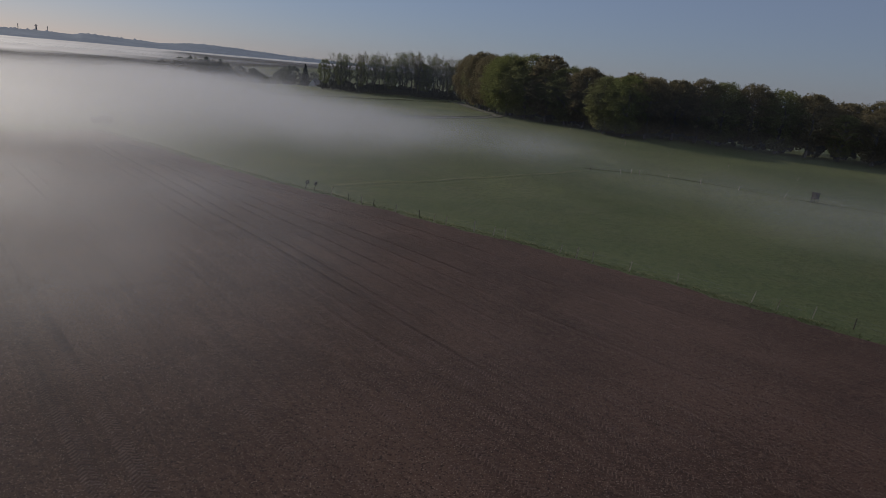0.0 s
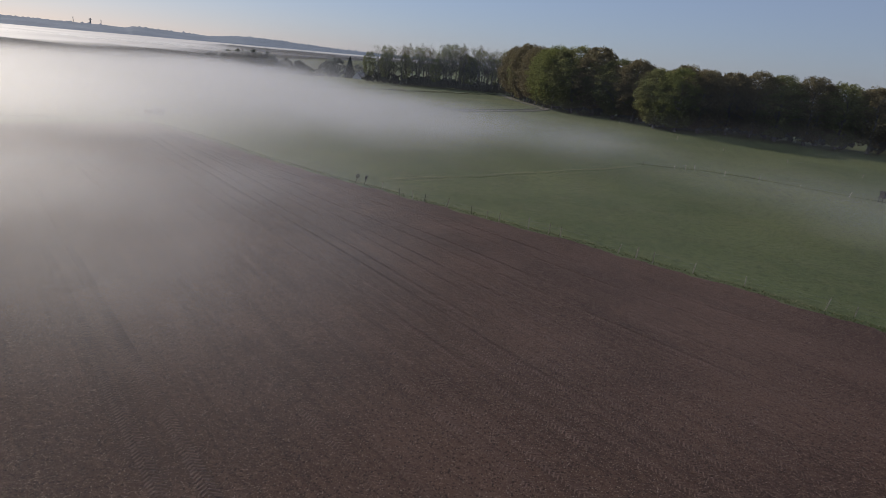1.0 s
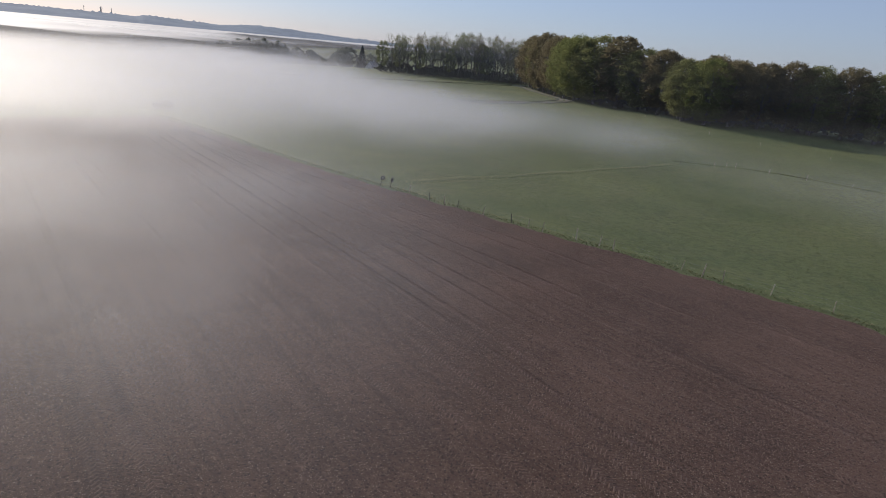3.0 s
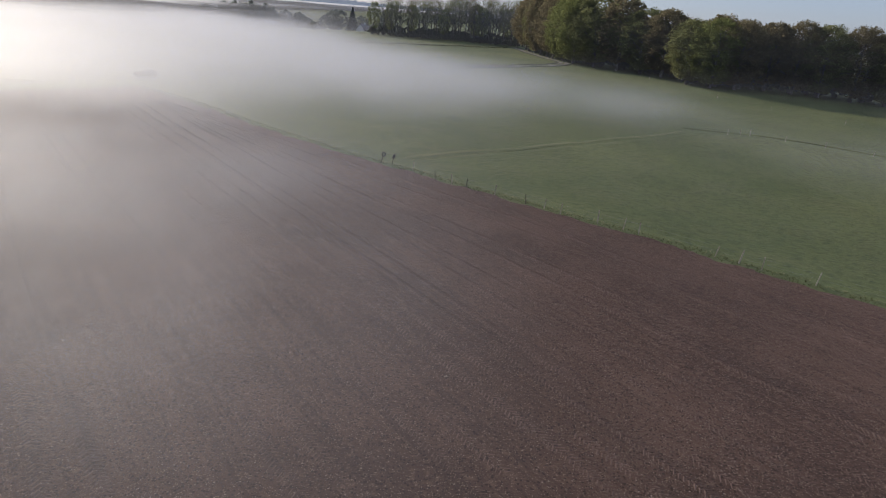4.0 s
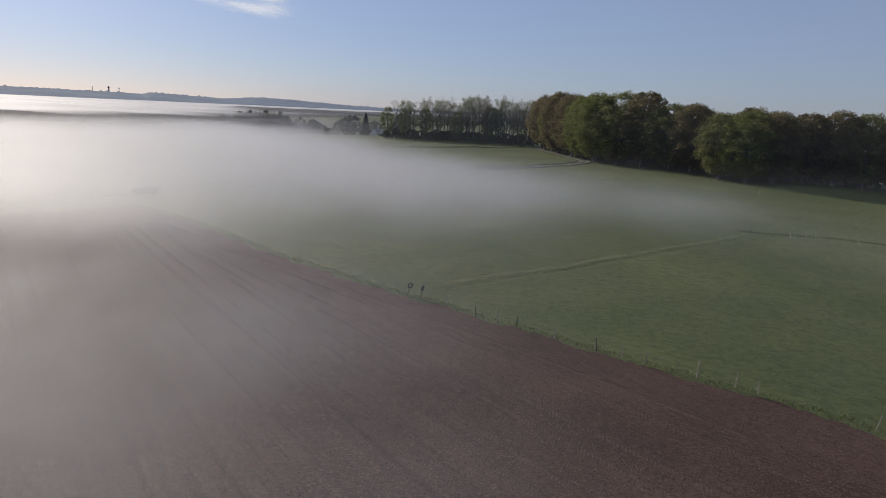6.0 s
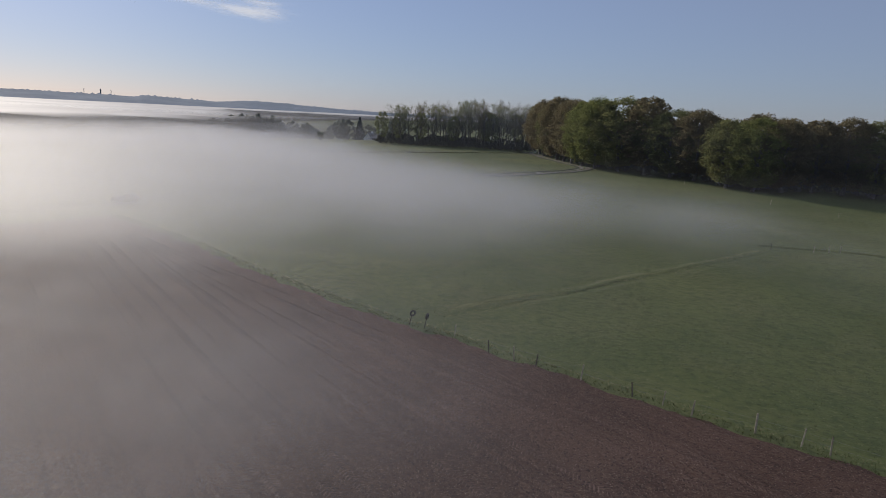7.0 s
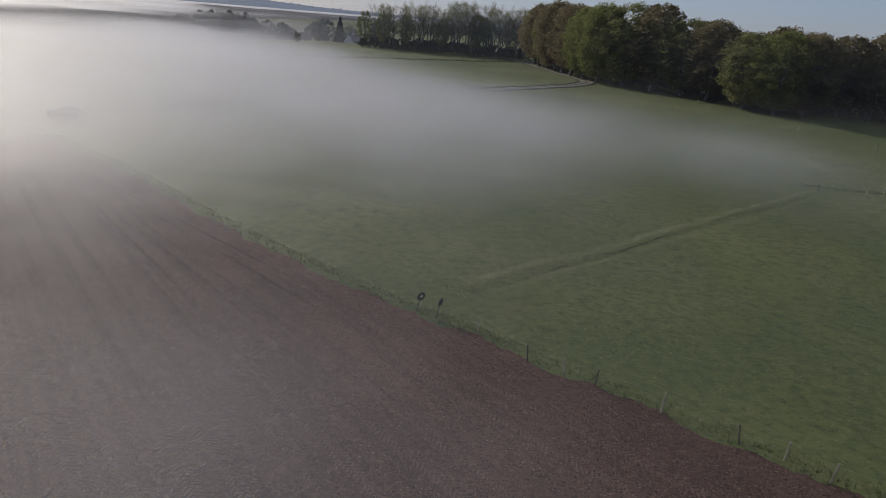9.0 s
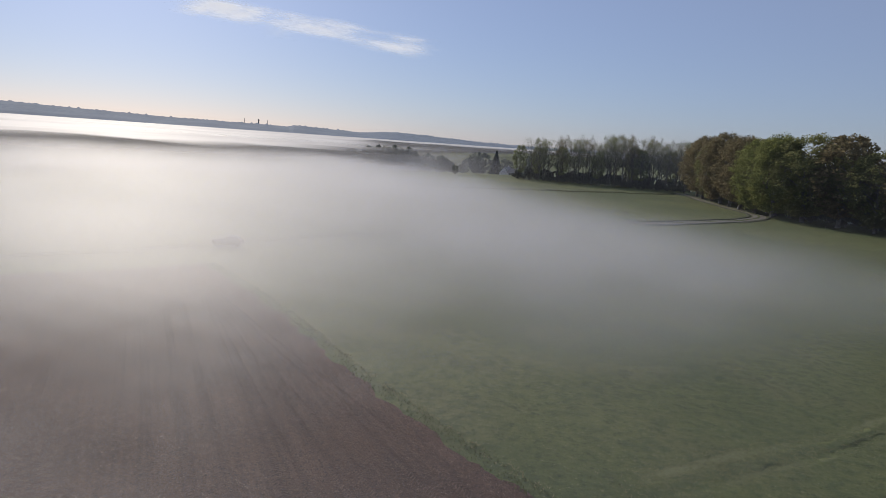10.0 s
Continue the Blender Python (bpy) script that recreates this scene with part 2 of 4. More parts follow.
BUD = leafage("pale_buds", (0.170, 0.185, 0.085), (0.300, 0.310, 0.150))
# Undergrowth leaves, lightened in colour to imitate the veil of haze.
SHRUB = leafage("haze_paled_undergrowth", (0.14, 0.145, 0.12), (0.24, 0.245, 0.19))
HEDGE_LEAF = leafage("dark_hedge_leaves", (0.040, 0.050, 0.022), (0.085, 0.095, 0.045), 0.3)
NEEDLE = leafage("fir_needles", (0.03, 0.045, 0.035), (0.07, 0.09, 0.065), 0.2)
# Greyed and lightened leaf colour that stands in for haze before the hedges.
HAZE_PALED = leafage("haze_paled_hedge_leaves", (0.15, 0.165, 0.14), (0.26, 0.275, 0.23))
# Air haze over the far hills is put into this pale blue colour.
RIDGE = rough_stuff("haze_blue_hills", (0.15, 0.20, 0.265), (0.22, 0.275, 0.335), 160, 25, 1.0, 0.2)
PLASTER = rough_stuff("white_plaster", (0.62, 0.61, 0.58), (0.80, 0.79, 0.76), 1.5, 0.2)
SLATE = rough_stuff("slate_roof", (0.055, 0.062, 0.078), (0.10, 0.11, 0.13), 1.2, 0.25, 0.6)
DARKWOOD = rough_stuff("dark_boards", (0.022, 0.019, 0.016), (0.055, 0.047, 0.038), 0.5, 0.06)
CONCRETE = rough_stuff("mast_concrete", (0.10, 0.105, 0.12), (0.17, 0.175, 0.19), 5, 0.6)
PAINT = rough_stuff("grey_car_paint", (0.050, 0.052, 0.058), (0.075, 0.078, 0.085), 0.8, 0.05, 0.12, 0.01, 0.3, 0.8)
CHROME = rough_stuff("bright_metal", (0.55, 0.55, 0.56), (0.70, 0.70, 0.71), 0.5, 0.04, 0.25, 0.02, 1.0)
LENS = rough_stuff("lamp_glass", (0.55, 0.57, 0.60), (0.70, 0.72, 0.74), 0.2, 0.03, 0.15, 0.02)
RED = rough_stuff("red_lamp_glass", (0.25, 0.02, 0.02), (0.35, 0.03, 0.03), 0.2, 0.03, 0.2, 0.02)


def window_glass():
    s = Shade("window_glass")
    n = s.node("ShaderNodeBsdfPrincipled")
    n.inputs["Base Color"].default_value = (0.03, 0.035, 0.04, 1)
    n.inputs["Roughness"].default_value = 0.06
    return s.done(n.outputs[0])


GLASS = window_glass()

# ---- the lie of the land ----


def smooth(a, b, v):
    t = np.clip((np.asarray(v, float) - a) / (b - a), 0, 1)
    return t * t * (3 - 2 * t)


def height(x, y):
    x, y = np.asarray(x, float), np.asarray(y, float)
    near = 0.02 - np.where(x > 0, 0.03, 0.016) * 25 * np.tanh(x / 25)
    w = smooth(90, 230, y)
    h = near * (1 - w) + 2.0 * w
    h = h + 0.10 * np.sin(x * 0.13 + 1.0) * np.sin(y * 0.11) + 0.05 * np.sin(x * 0.31 + y * 0.23)
    h = h - 7.0 * smooth(395, 620, y - (x + 80)) - 10.0 * smooth(620, 760, y - (x + 80)) - 14.0 * smooth(120, 420, -x) * (1 - smooth(395, 620, y - (x + 80)))
    h = h + 26.0 * np.exp(-(((x + 60) / 330) ** 2 + ((y - 980) / 190) ** 2))
    h = h - 1.5 * smooth(60, 160, x) * smooth(120, 220, y)
    return h


def h1(x, y):
    return float(height(x, y))


def curve(points, step):
    """A smooth line through the points, as an array sampled at about that step."""
    p = np.array(points, float)
    p = np.vstack([2 * p[0] - p[1], p, 2 * p[-1] - p[-2]])
    out = []
    for i in range(1, len(p) - 2):
        n = max(2, int(np.linalg.norm(p[i + 1] - p[i]) / step))
        t = np.arange(n)[:, None] / n
        out.append(0.5 * (2 * p[i] + (p[i + 1] - p[i - 1]) * t + (2 * p[i - 1] - 5 * p[i] + 4 * p[i + 1] - p[i + 2]) * t ** 2
                          + (3 * p[i] - p[i - 1] - 3 * p[i + 1] + p[i + 2]) * t ** 3))
    return np.vstack(out + [p[-2:-1]])


EDGE = curve([(92, -8), (60, 22), (37, 44), (32, 48.4), (28, 51.8), (24.8, 55.2), (21, 58.3), (16.5, 61.4), (12.5, 64.8), (9, 67.0), (5, 69.3), (2, 71.2), (-2, 74.1), (-5, 76.3), (-8.5, 78.7), (-12.5, 81.7), (-17, 84.6), (-22, 88.2), (-29, 94.1), (-38, 102.6), (-45, 109.5), (-58, 120.2), (-64, 125)], 0.5)
rng = np.random.default_rng(7)


def mesh_of(name, verts, faces, material, smooth_shade=False):
    me = bpy.data.meshes.new(name)
    if hasattr(faces, "shape"):
        n = faces.shape[1]
        me.vertices.add(len(verts)), me.loops.add(faces.size), me.polygons.add(len(faces))
        me.vertices.foreach_set("co", np.asarray(verts, np.float32).ravel())
        me.loops.foreach_set("vertex_index", np.ascontiguousarray(faces, np.int32).ravel())
        me.polygons.foreach_set("loop_start", np.arange(0, faces.size, n, dtype=np.int32))
        me.update(calc_edges=True)
    else:
        me.from_pydata(np.asarray(verts, float).tolist(), [], faces)
    for m in material if isinstance(material, (list, tuple)) else [material]:
        me.materials.append(m)
    if smooth_shade:
        me.polygons.foreach_set("use_smooth", [True] * len(me.polygons))
    me.update()
    return me


def grid_faces(nu, nv):
    i = np.arange((nu - 1) * (nv - 1))
    a = i // (nv - 1) * nv + i % (nv - 1)
    return np.stack([a, a + 1, a + nv + 1, a + nv], 1)


def part(name, data, parent, label=""):
    ob = new(name, data)
    ob.parent = parent
    if label:
        ob["label"] = label
    return ob


def sheet(name, u, v, z, material):
    """A grid over the coordinates u (x) and v (y) with the heights z(x, y)."""
    x, y = np.meshgrid(u, v, indexing="ij")
    return mesh_of(name, np.stack([x.ravel(), y.ravel(), z(x, y).ravel()], 1), grid_faces(len(u), len(v))[:, ::-1], material, True)


def spread(a, b, fine_a, fine_b, step, grow):
    """Coordinates from a to b, evenly spaced between fine_a and fine_b and ever wider outside."""
    out, s = list(np.arange(fine_a, fine_b, step)), step
    while out[-1] < b:
        s *= grow
        out.append(out[-1] + s)
    s = step
    while out[0] > a:
        s *= grow
        out.insert(0, out[0] - s)
    return np.array(out)


U, V = spread(-4800, 2500, -140, 190, 3.0, 1.13), spread(-400, 4800, -20, 440, 3.0, 1.13)
tagged(new("ground", sheet("ground", U, V, height, GRASS)), "rolling spring pasture of short green grass", "meadow", kind="structure")


def ploughed_field():
    """Harrowed soil up to the fence, laid in strips along its edge, with a ragged rim."""
    e = EDGE
    d = np.gradient(e, axis=0)
    n = np.stack([-d[:, 1], d[:, 0]], 1) / np.linalg.norm(d, axis=1)[:, None]
    if n[0, 0] + n[0, 1] > 0:
        n = -n
    k = np.arange(len(e))
    rag = 0.22 * np.sin(k * 0.37) + 0.16 * np.sin(k * 0.83 + 1) + rng.normal(0, 0.10, len(e))
    offs = np.concatenate([[0], np.cumsum(0.5 * 1.085 ** np.arange(52))])
    far = np.array([-0.62, -0.785])
    verts = []
    for j, o in enumerate(offs):
        side = n * math.exp(-o / 2) + far * (1 - math.exp(-o / 2))
        p = e + side * (o + (rag * max(0, 1 - o / 1.5))[:, None])
        z = height(p[:, 0], p[:, 1]) + (0.05 if j else 0.0) + (rng.normal(0, 0.004, len(p)) if o < 60 else 0.0)
        verts.append(np.column_stack([p, z]))
    verts = np.concatenate(verts)
    ob = new("ploughed_field", mesh_of("ploughed_field", verts, grid_faces(len(offs), len(e)), SOIL, True))
    return tagged(ob, "bare red-brown harrowed soil beside the pasture", "field", kind="structure")


ploughed_field()


def ribbon(name, line, width, lift, material, across=6, crown=0.0, ragged=0.0):
    d = np.gradient(line, axis=0)
    n = np.stack([-d[:, 1], d[:, 0]], 1) / np.linalg.norm(d, axis=1)[:, None]
    rows = []
    for j in range(across):
        f = j / (across - 1) - 0.5
        wob = rng.normal(0, ragged, len(line)) if j in (0, across - 1) else 0.0
        p = line + n * (f * width + wob)[:, None] if ragged and j in (0, across - 1) else line + n * f * width
        z = height(p[:, 0], p[:, 1]) + lift * (0.0 if j in (0, across - 1) else 1.0) + crown * (0.25 - f * f)
        rows.append(np.column_stack([p, z]))
    return mesh_of(name, np.concatenate(rows), grid_faces(across, len(line)), material, True)


LANE_LINE = curve([(9, 372), (13, 350), (15.5, 329), (20, 303), (23.5, 284), (24.5, 271), (20.5, 258), (12, 243), (-2, 225), (-12, 214)], 2.5)
lane = tagged(new("lane", ribbon("lane", LANE_LINE, 3.8, 0.07, LANE, 6, 0.05, 0.25)), "pale gravel farm lane with worn wheel tracks", "lane", kind="structure")
ruts = np.gradient(LANE_LINE, axis=0)
ruts = np.stack([-ruts[:, 1], ruts[:, 0]], 1) / np.linalg.norm(ruts, axis=1)[:, None]
part("grass_strip", ribbon("grass_strip", LANE_LINE, 0.9, 0.16, GRASS, 4, 0.05, 0.12), lane, "grass strip between the wheel tracks")
TRACK_LINE = curve([(-11, 215), (-28, 197), (-43, 178), (-52, 166), (-66, 146), (-82, 120), (-104, 92), (-150, 40)], 2.5)
RUT = rough_stuff("trodden_grass", (0.080, 0.085, 0.045), (0.135, 0.130, 0.080), 2.0, 0.3)
dd = np.gradient(TRACK_LINE, axis=0)
dd = np.stack([-dd[:, 1], dd[:, 0]], 1) / np.linalg.norm(dd, axis=1)[:, None]
track = tagged(new("field_track"), "faint grassy wheel ruts crossing the foggy pasture", "track", kind="structure")
for side in (-0.8, 0.8):
    part("rut", ribbon("rut", TRACK_LINE + dd * side, 0.5, 0.06, RUT, 4, 0.02, 0.10), track)
VERGE = rough_stuff("dark_verge", (0.035, 0.045, 0.020), (0.075, 0.085, 0.040), 2.0, 0.3)
for side in (-2.6, 2.6):
    part("verge", ribbon("verge", LANE_LINE + ruts * side, 1.4, 0.14, VERGE, 5, 0.3, 0.2), lane, "rough grass verge")


def scatter(name, at, make, material, label, category):
    """One object of many small loose pieces, each made at a place by make(rng) -> verts, faces."""
    verts, faces, base = [], [], 0
    for p in at:
        v, f = make()
        verts.append(v + p)
        faces.extend([tuple(i + base for i in q) for q in f])
        base += len(v)
    return tagged(new(name, mesh_of(name, np.concatenate(verts), faces, material)), label, category, kind="stuff")


def edge_y(x):
    return np.interp(x, EDGE[::-1, 0], EDGE[::-1, 1])


def track_y(x, w):
    m = -0.80 - 0.42 * min(1.0, w / 15)
    return 82.0 - w / 0.77 + m * (np.asarray(x, float) + 15)


def tyre_prints():
    """Rows of lug ridges that tractor tyres pressed up, in pairs of wheels."""
    verts, faces = [], []
    for w in (2.1, 4.0, 7.4, 9.2, 12.2, 14.1, 17.4, 19.2, 21.5, 23.4, 27.0, 29.0, 34.0, 36.0, 43.0, 45.0):
        m = -0.80 - 0.42 * min(1.0, w / 15)
        along = Vector((1, m, 0)).normalized()
        across = Vector((-along.y, along.x, 0))
        x, strength = -70.0, rng.uniform(0.5, 1.0)
        while x < 60:
            x += 0.25 * along.x
            y = float(track_y(x, w))
            if y > edge_y(x) - 0.9 or y < -8 or x < -55:
                continue
            keep = noise.noise(Vector((x * 0.11, y * 0.11, w)))
            if keep < -0.50 + 0.2 * (1 - strength):
                continue
            for side in (-1, 1):
                c = Vector((x, y, 0)) + across * (side * 0.17 + rng.normal(0, 0.012)) + along * (0.115 if side > 0 else 0)
                lug = (across * side + along * 0.75).normalized()
                cut = Vector((-lug.y, lug.x, 0))
                ln, wd, ht = 0.20 + rng.normal(0, 0.02), 0.05, max(0.004, (0.017 + 0.013 * keep) + rng.normal(0, 0.003)) * (1.0 if w < 20 else 0.6)
                z = h1(c.x, c.y) + 0.05
                b = len(verts)
                for q in (c - lug * ln - cut * wd, c + lug * ln - cut * wd, c + lug * ln + cut * wd, c - lug * ln + cut * wd):
                    verts.append((q.x, q.y, z - 0.015))
                for q in (c - lug * ln * 0.85, c + lug * ln * 0.85):
                    verts.append((q.x, q.y, z + ht))
                faces.extend([(b, b + 1, b + 5, b + 4), (b + 2, b + 3, b + 4, b + 5), (b + 1, b + 2, b + 5), (b + 3, b, b + 4)])
    ob = new("tyre_prints", mesh_of("tyre_prints", verts, faces, TREAD))
    return tagged(ob, "ridged tractor tyre prints pressed into brown soil", "tyre prints", kind="stuff")


tyre_prints()


def clod():
    r = rng.uniform(0.012, 0.028) * (2.0 if rng.random() < 0.03 else 1.0)
    a = rng.uniform(0, 6.28, 1) + np.arange(4) * 1.57 + rng.normal(0, 0.25, 4)
    low = np.column_stack([np.cos(a) * r * rng.uniform(0.7, 1.5), np.sin(a) * r * rng.uniform(0.7, 1.3), np.full(4, -0.01)])
    top = np.array([[rng.normal(0, r * 0.3), rng.normal(0, r * 0.3), r * rng.uniform(0.8, 1.5)]])
    return np.vstack([low, top]), [(0, 1, 4), (1, 2, 4), (2, 3, 4), (3, 0, 4)]


def soil_places(count):
    out = []
    while len(out) < count:
        y = 8 + 102 * rng.random() ** 1.0
        x = -12 - 0.42 * (y - 20) + rng.normal(0, 17)
        if y < edge_y(x) - 0.25 and -60 < x < 45:
            out.append((x, y, h1(x, y) + 0.045))
    return np.array(out)


scatter("soil_clods", soil_places(36000), clod, CLOD, "small pale stones and clods lying on harrowed soil", "clods")


def blades(length, spread_by, count):
    def make():
        v, f = [], []
        for k in range(count):
            a, h = rng.uniform(0, 6.28), length * rng.uniform(0.5, 1.2)
            lean = rng.uniform(0.2, 1.0) * spread_by
            u = np.array([math.cos(a), math.sin(a), 0])
            s = np.array([-u[1], u[0], 0]) * 0.035 * (length / 0.4)
            b = u * rng.uniform(0, spread_by * 0.5)
            v += [b - s, b + s, b + u * lean + np.array([0, 0, h])]
            f.append((3 * k, 3 * k + 1, 3 * k + 2))
        return np.array(v), f
    return make


def along_edge(count, out_a, out_b, s_from=0, s_to=None):
    d = np.gradient(EDGE, axis=0)
    n = np.stack([-d[:, 1], d[:, 0]], 1) / np.linalg.norm(d, axis=1)[:, None]
    n = n * np.where(n[:, :1] + n[:, 1:] > 0, 1, -1)
    i = rng.integers(70, len(EDGE), count)
    o = rng.uniform(out_a, out_b, count)
    p = EDGE[i] + n[i] * o[:, None] + d[i] * rng.uniform(-0.7, 0.7, count)[:, None]
    return np.column_stack([p, height(p[:, 0], p[:, 1])])


scatter("rank_grass", along_edge(3200, -0.1, 1.2), blades(0.17, 0.16, 4), TUFT, "long dark rank grass under the fence wire", "grass")
scatter("dry_grass", along_edge(1000, 0.8, 1.5), blades(0.16, 0.22, 5), DRY, "bleached dry grass along the fence line", "grass")


def strip_places(a, b, count, wide):
    t = rng.random(count)[:, None]
    p = np.array(a) * (1 - t) + np.array(b) * t
    d = (np.array(b) - np.array(a)) / np.linalg.norm(np.array(b) - np.array(a))
    p = p + np.array([-d[1], d[0]]) * rng.normal(0, wide, count)[:, None]
    return np.column_stack([p, height(p[:, 0], p[:, 1])])


bank = np.vstack([strip_places((-12, 90.2), (34, 135.2), 2600, 0.45), strip_places((-14, 89.2), (30, 134.2), 1500, 0.35) + [1.3, -1.7, 0], strip_places((-14, 88), (-3, 99), 1200, 1.0)])
scatter("pale_bank_grass", bank[::3], blades(0.10, 0.25, 4), DRY, "pale tussocks along an old bank across the pasture", "grass")


BANK_LINE = curve([(32.5, 137.2), (40, 136.0), (46, 134.6), (54, 130.5), (63, 125), (74, 117), (86, 109), (98, 100)], 1.5)
bank = tagged(new("turf_bank", ribbon("turf_bank", BANK_LINE, 1.5, 0.10, GRASS, 7, 0.35, 0.15)), "low grassy bank with a shaded side across the pasture", "bank", kind="structure")
OLD = np.array([(-13.0, 88.6), (35.0, 136.2)])
for side, high in ((0.0, 0.025), (2.1, 0.015)):
    line = curve([tuple(OLD[0] * (1 - t) + OLD[1] * t + np.array([0.70, -0.71]) * (side + 0.35 * math.sin(9 * t + side))) for t in np.linspace(0, 1, 9)], 0.7)
    tagged(new("turf_ridge", ribbon("turf_ridge", line, 1.3, high, GRASS, 6, 0.02, 0.16)), "low turf ridge of an old track across the pasture", "bank", kind="structure")


def pasture_places(count):
    out = []
    while len(out) < count:
        y = rng.uniform(45, 150)
        x = rng.uniform(-60, 75)
        if y > edge_y(x) + 1.2 and rng.random() < 1.6 - y / 110 and noise.noise(Vector((x * 0.12, y * 0.12, 3))) > -0.25:
            out.append((x, y, h1(x, y)))
    return np.array(out)


scatter("pasture_tussocks", pasture_places(14000), blades(0.12, 0.20, 4), TUFT, "short uneven tussocks of green pasture grass", "grass")
scatter("pasture_stalks", pasture_places(6000), blades(0.08, 0.08, 2), DRY, "pale dandelion heads and stalks in pasture grass", "grass")

# ---- fences ----


def post_mesh(name, tall, wide, material):
    bm = bmesh.new()
    bmesh.ops.create_cone(bm, cap_ends=True, segments=7, radius1=wide, radius2=wide * 0.82, depth=tall + 0.3, matrix=Matrix.Translation((0, 0, tall / 2 - 0.15)))
    for v in bm.verts:
        v.co.x += 0.012 * math.sin(v.co.z * 5) + random.uniform(-0.008, 0.008)
        v.co.y += random.uniform(-0.008, 0.008)
        if v.co.z > tall * 0.8:
            v.co.z += v.co.x * 0.5
    me = bpy.data.meshes.new(name)
    bm.to_mesh(me), bm.free()
    me.materials.append(material)
    return me


POSTS = [post_mesh("post", 1.08, 0.052, POST), post_mesh("post", 0.95, 0.042, POST), post_mesh("post", 0.98, 0.045, DARK_POST), post_mesh("post", 1.22, 0.066, POST)]


def wire_mesh(a, b, sag=0.04, r=0.003):
    d = b - a
    side = Vector((-d.y, d.x, 0)).normalized() * r
    verts, faces = [], []
    for k in range(4):
        p = a.lerp(b, k / 3) - Vector((0, 0, sag * (1 - abs(k - 1.5) / 1.5)))
        verts += [p + side, p - side * 0.5 + Vector((0, 0, r)), p - side * 0.5 - Vector((0, 0, r))]
    for k in range(3):
        for j in range(3):
            i, q = 3 * k + j, 3 * k + (j + 1) % 3
            faces.append((i, q, q + 3, i + 3))
    return mesh_of("wire", verts, faces, WIRE)


def fence(name, spots, label, wires=2, lean=7.0):
    """spots: x, y, kind of post. Posts lean each their own way; wires run from post to post."""
    root = tagged(new(name), label, "fence")
    root.location = (spots[0][0], spots[0][1], h1(spots[0][0], spots[0][1]))
    tops = []
    for x, y, kind in spots:
        z = h1(x, y)
        ob = part("post", POSTS[kind], root)
        ax, ay = random.gauss(0, lean), random.gauss(2, lean)
        m = pose(x - root.location.x, y - root.location.y, z - root.location.z, ax, ay, random.uniform(0, 360))
        ob.matrix_basis = Matrix.Translation(m.translation) @ Euler((radians(ax), radians(ay), 0)).to_matrix().to_4x4() @ Matrix.Rotation(random.uniform(0, 6.28), 4, "Z")
        tops.append(ob.matrix_basis)
    for a, b in zip(tops, tops[1:]):
        for k in range(wires):
            up = Vector((0, 0, 0.90 - 0.38 * k))
            part("wire", wire_mesh(a @ up, b @ up), root)
    return root


MAIN = [(46, 37.5, 0), (42.3, 41.2, 1), (38.9, 44.7, 0), (36.6, 47.5, 2), (34.2, 49.4, 0), (31.9, 51.0, 1), (30.2, 52.3, 0), (25.0, 56.6, 1), (21.1, 59.2, 0), (17.9, 61.5, 0), (16.4, 62.4, 3),
        (14.9, 63.6, 1), (9.4, 67.4, 0), (8.2, 68.2, 0), (6.1, 69.4, 3), (2.9, 70.9, 0), (1.5, 72.2, 1), (-0.2, 73.1, 2), (-3.2, 75.2, 0), (-6.1, 77.1, 2), (-7.6, 78.0, 0), (-9.4, 79.2, 2), (-12.1, 82.4, 1)]
fence("pasture_fence", MAIN, "leaning split-wood posts with thin wire between field and pasture")
fence("bank_fence", [(33.2, 134.0, 2), (39.5, 134.0, 1), (41.8, 134.2, 0), (43.6, 134.4, 0), (48.5, 131, 1), (54, 128, 0), (60, 124, 1), (67, 120, 0), (75, 115, 1), (84, 109, 0)], "thin weathered posts along a bank in the pasture")
fence("wood_fence", [(36, 246, 1), (45, 222, 0), (54, 186, 3), (62, 172, 1), (72, 158, 0), (83, 146, 1), (96, 134, 0)], "few weathered posts along the shaded wood edge", 1)
fence("far_fence", [(-70, 280, 1), (-60, 291, 0), (-50, 299, 1), (-40, 308, 0), (-30, 316, 1), (-20, 325, 0), (-10, 334, 1), (0, 343, 0)], "low posts before a far row of trees", 1)


def gate_post(x, y, turn, lean):
    root = tagged(new("gate_post"), "dark gate post with an old car tyre hung on top", "post", "gate posts with tyres")
    root.matrix_world = pose(x, y, h1(x, y), 0, lean, 0)
    part("post", POSTS[2], root)
    bm = bmesh.new()
    ring, tube_n, big, small = 22, 8, 0.20, 0.085
    rows = []
    for i in range(ring):
        a = 2 * math.pi * i / ring
        row = []
        for j in range(tube_n):
            b = 2 * math.pi * j / tube_n
            r = big + small * math.cos(b) * (1 if math.cos(b) > 0 else 0.7)
            row.append(bm.verts.new((r * math.cos(a), 0.08 * math.sin(b) * 1.05, r * math.sin(a) + 1.02)))
        rows.append(row)
    for i in range(ring):
        for j in range(tube_n):
            bm.faces.new((rows[i][j], rows[(i + 1) % ring][j], rows[(i + 1) % ring][(j + 1) % tube_n], rows[i][(j + 1) % tube_n]))
    me = bpy.data.meshes.new("tyre")
    bm.to_mesh(me), bm.free()
    me.materials.append(RUBBER)
    me.polygons.foreach_set("use_smooth", [True] * len(me.polygons))
    t = part("tyre", me, root, "worn black rubber tyre")
    t.rotation_euler.z = radians(turn)
    return root


gate_post(-15.9, 84.3, 40, 14)
gate_post(-14.6, 83.7, 75, 10)

# ---- trees ----


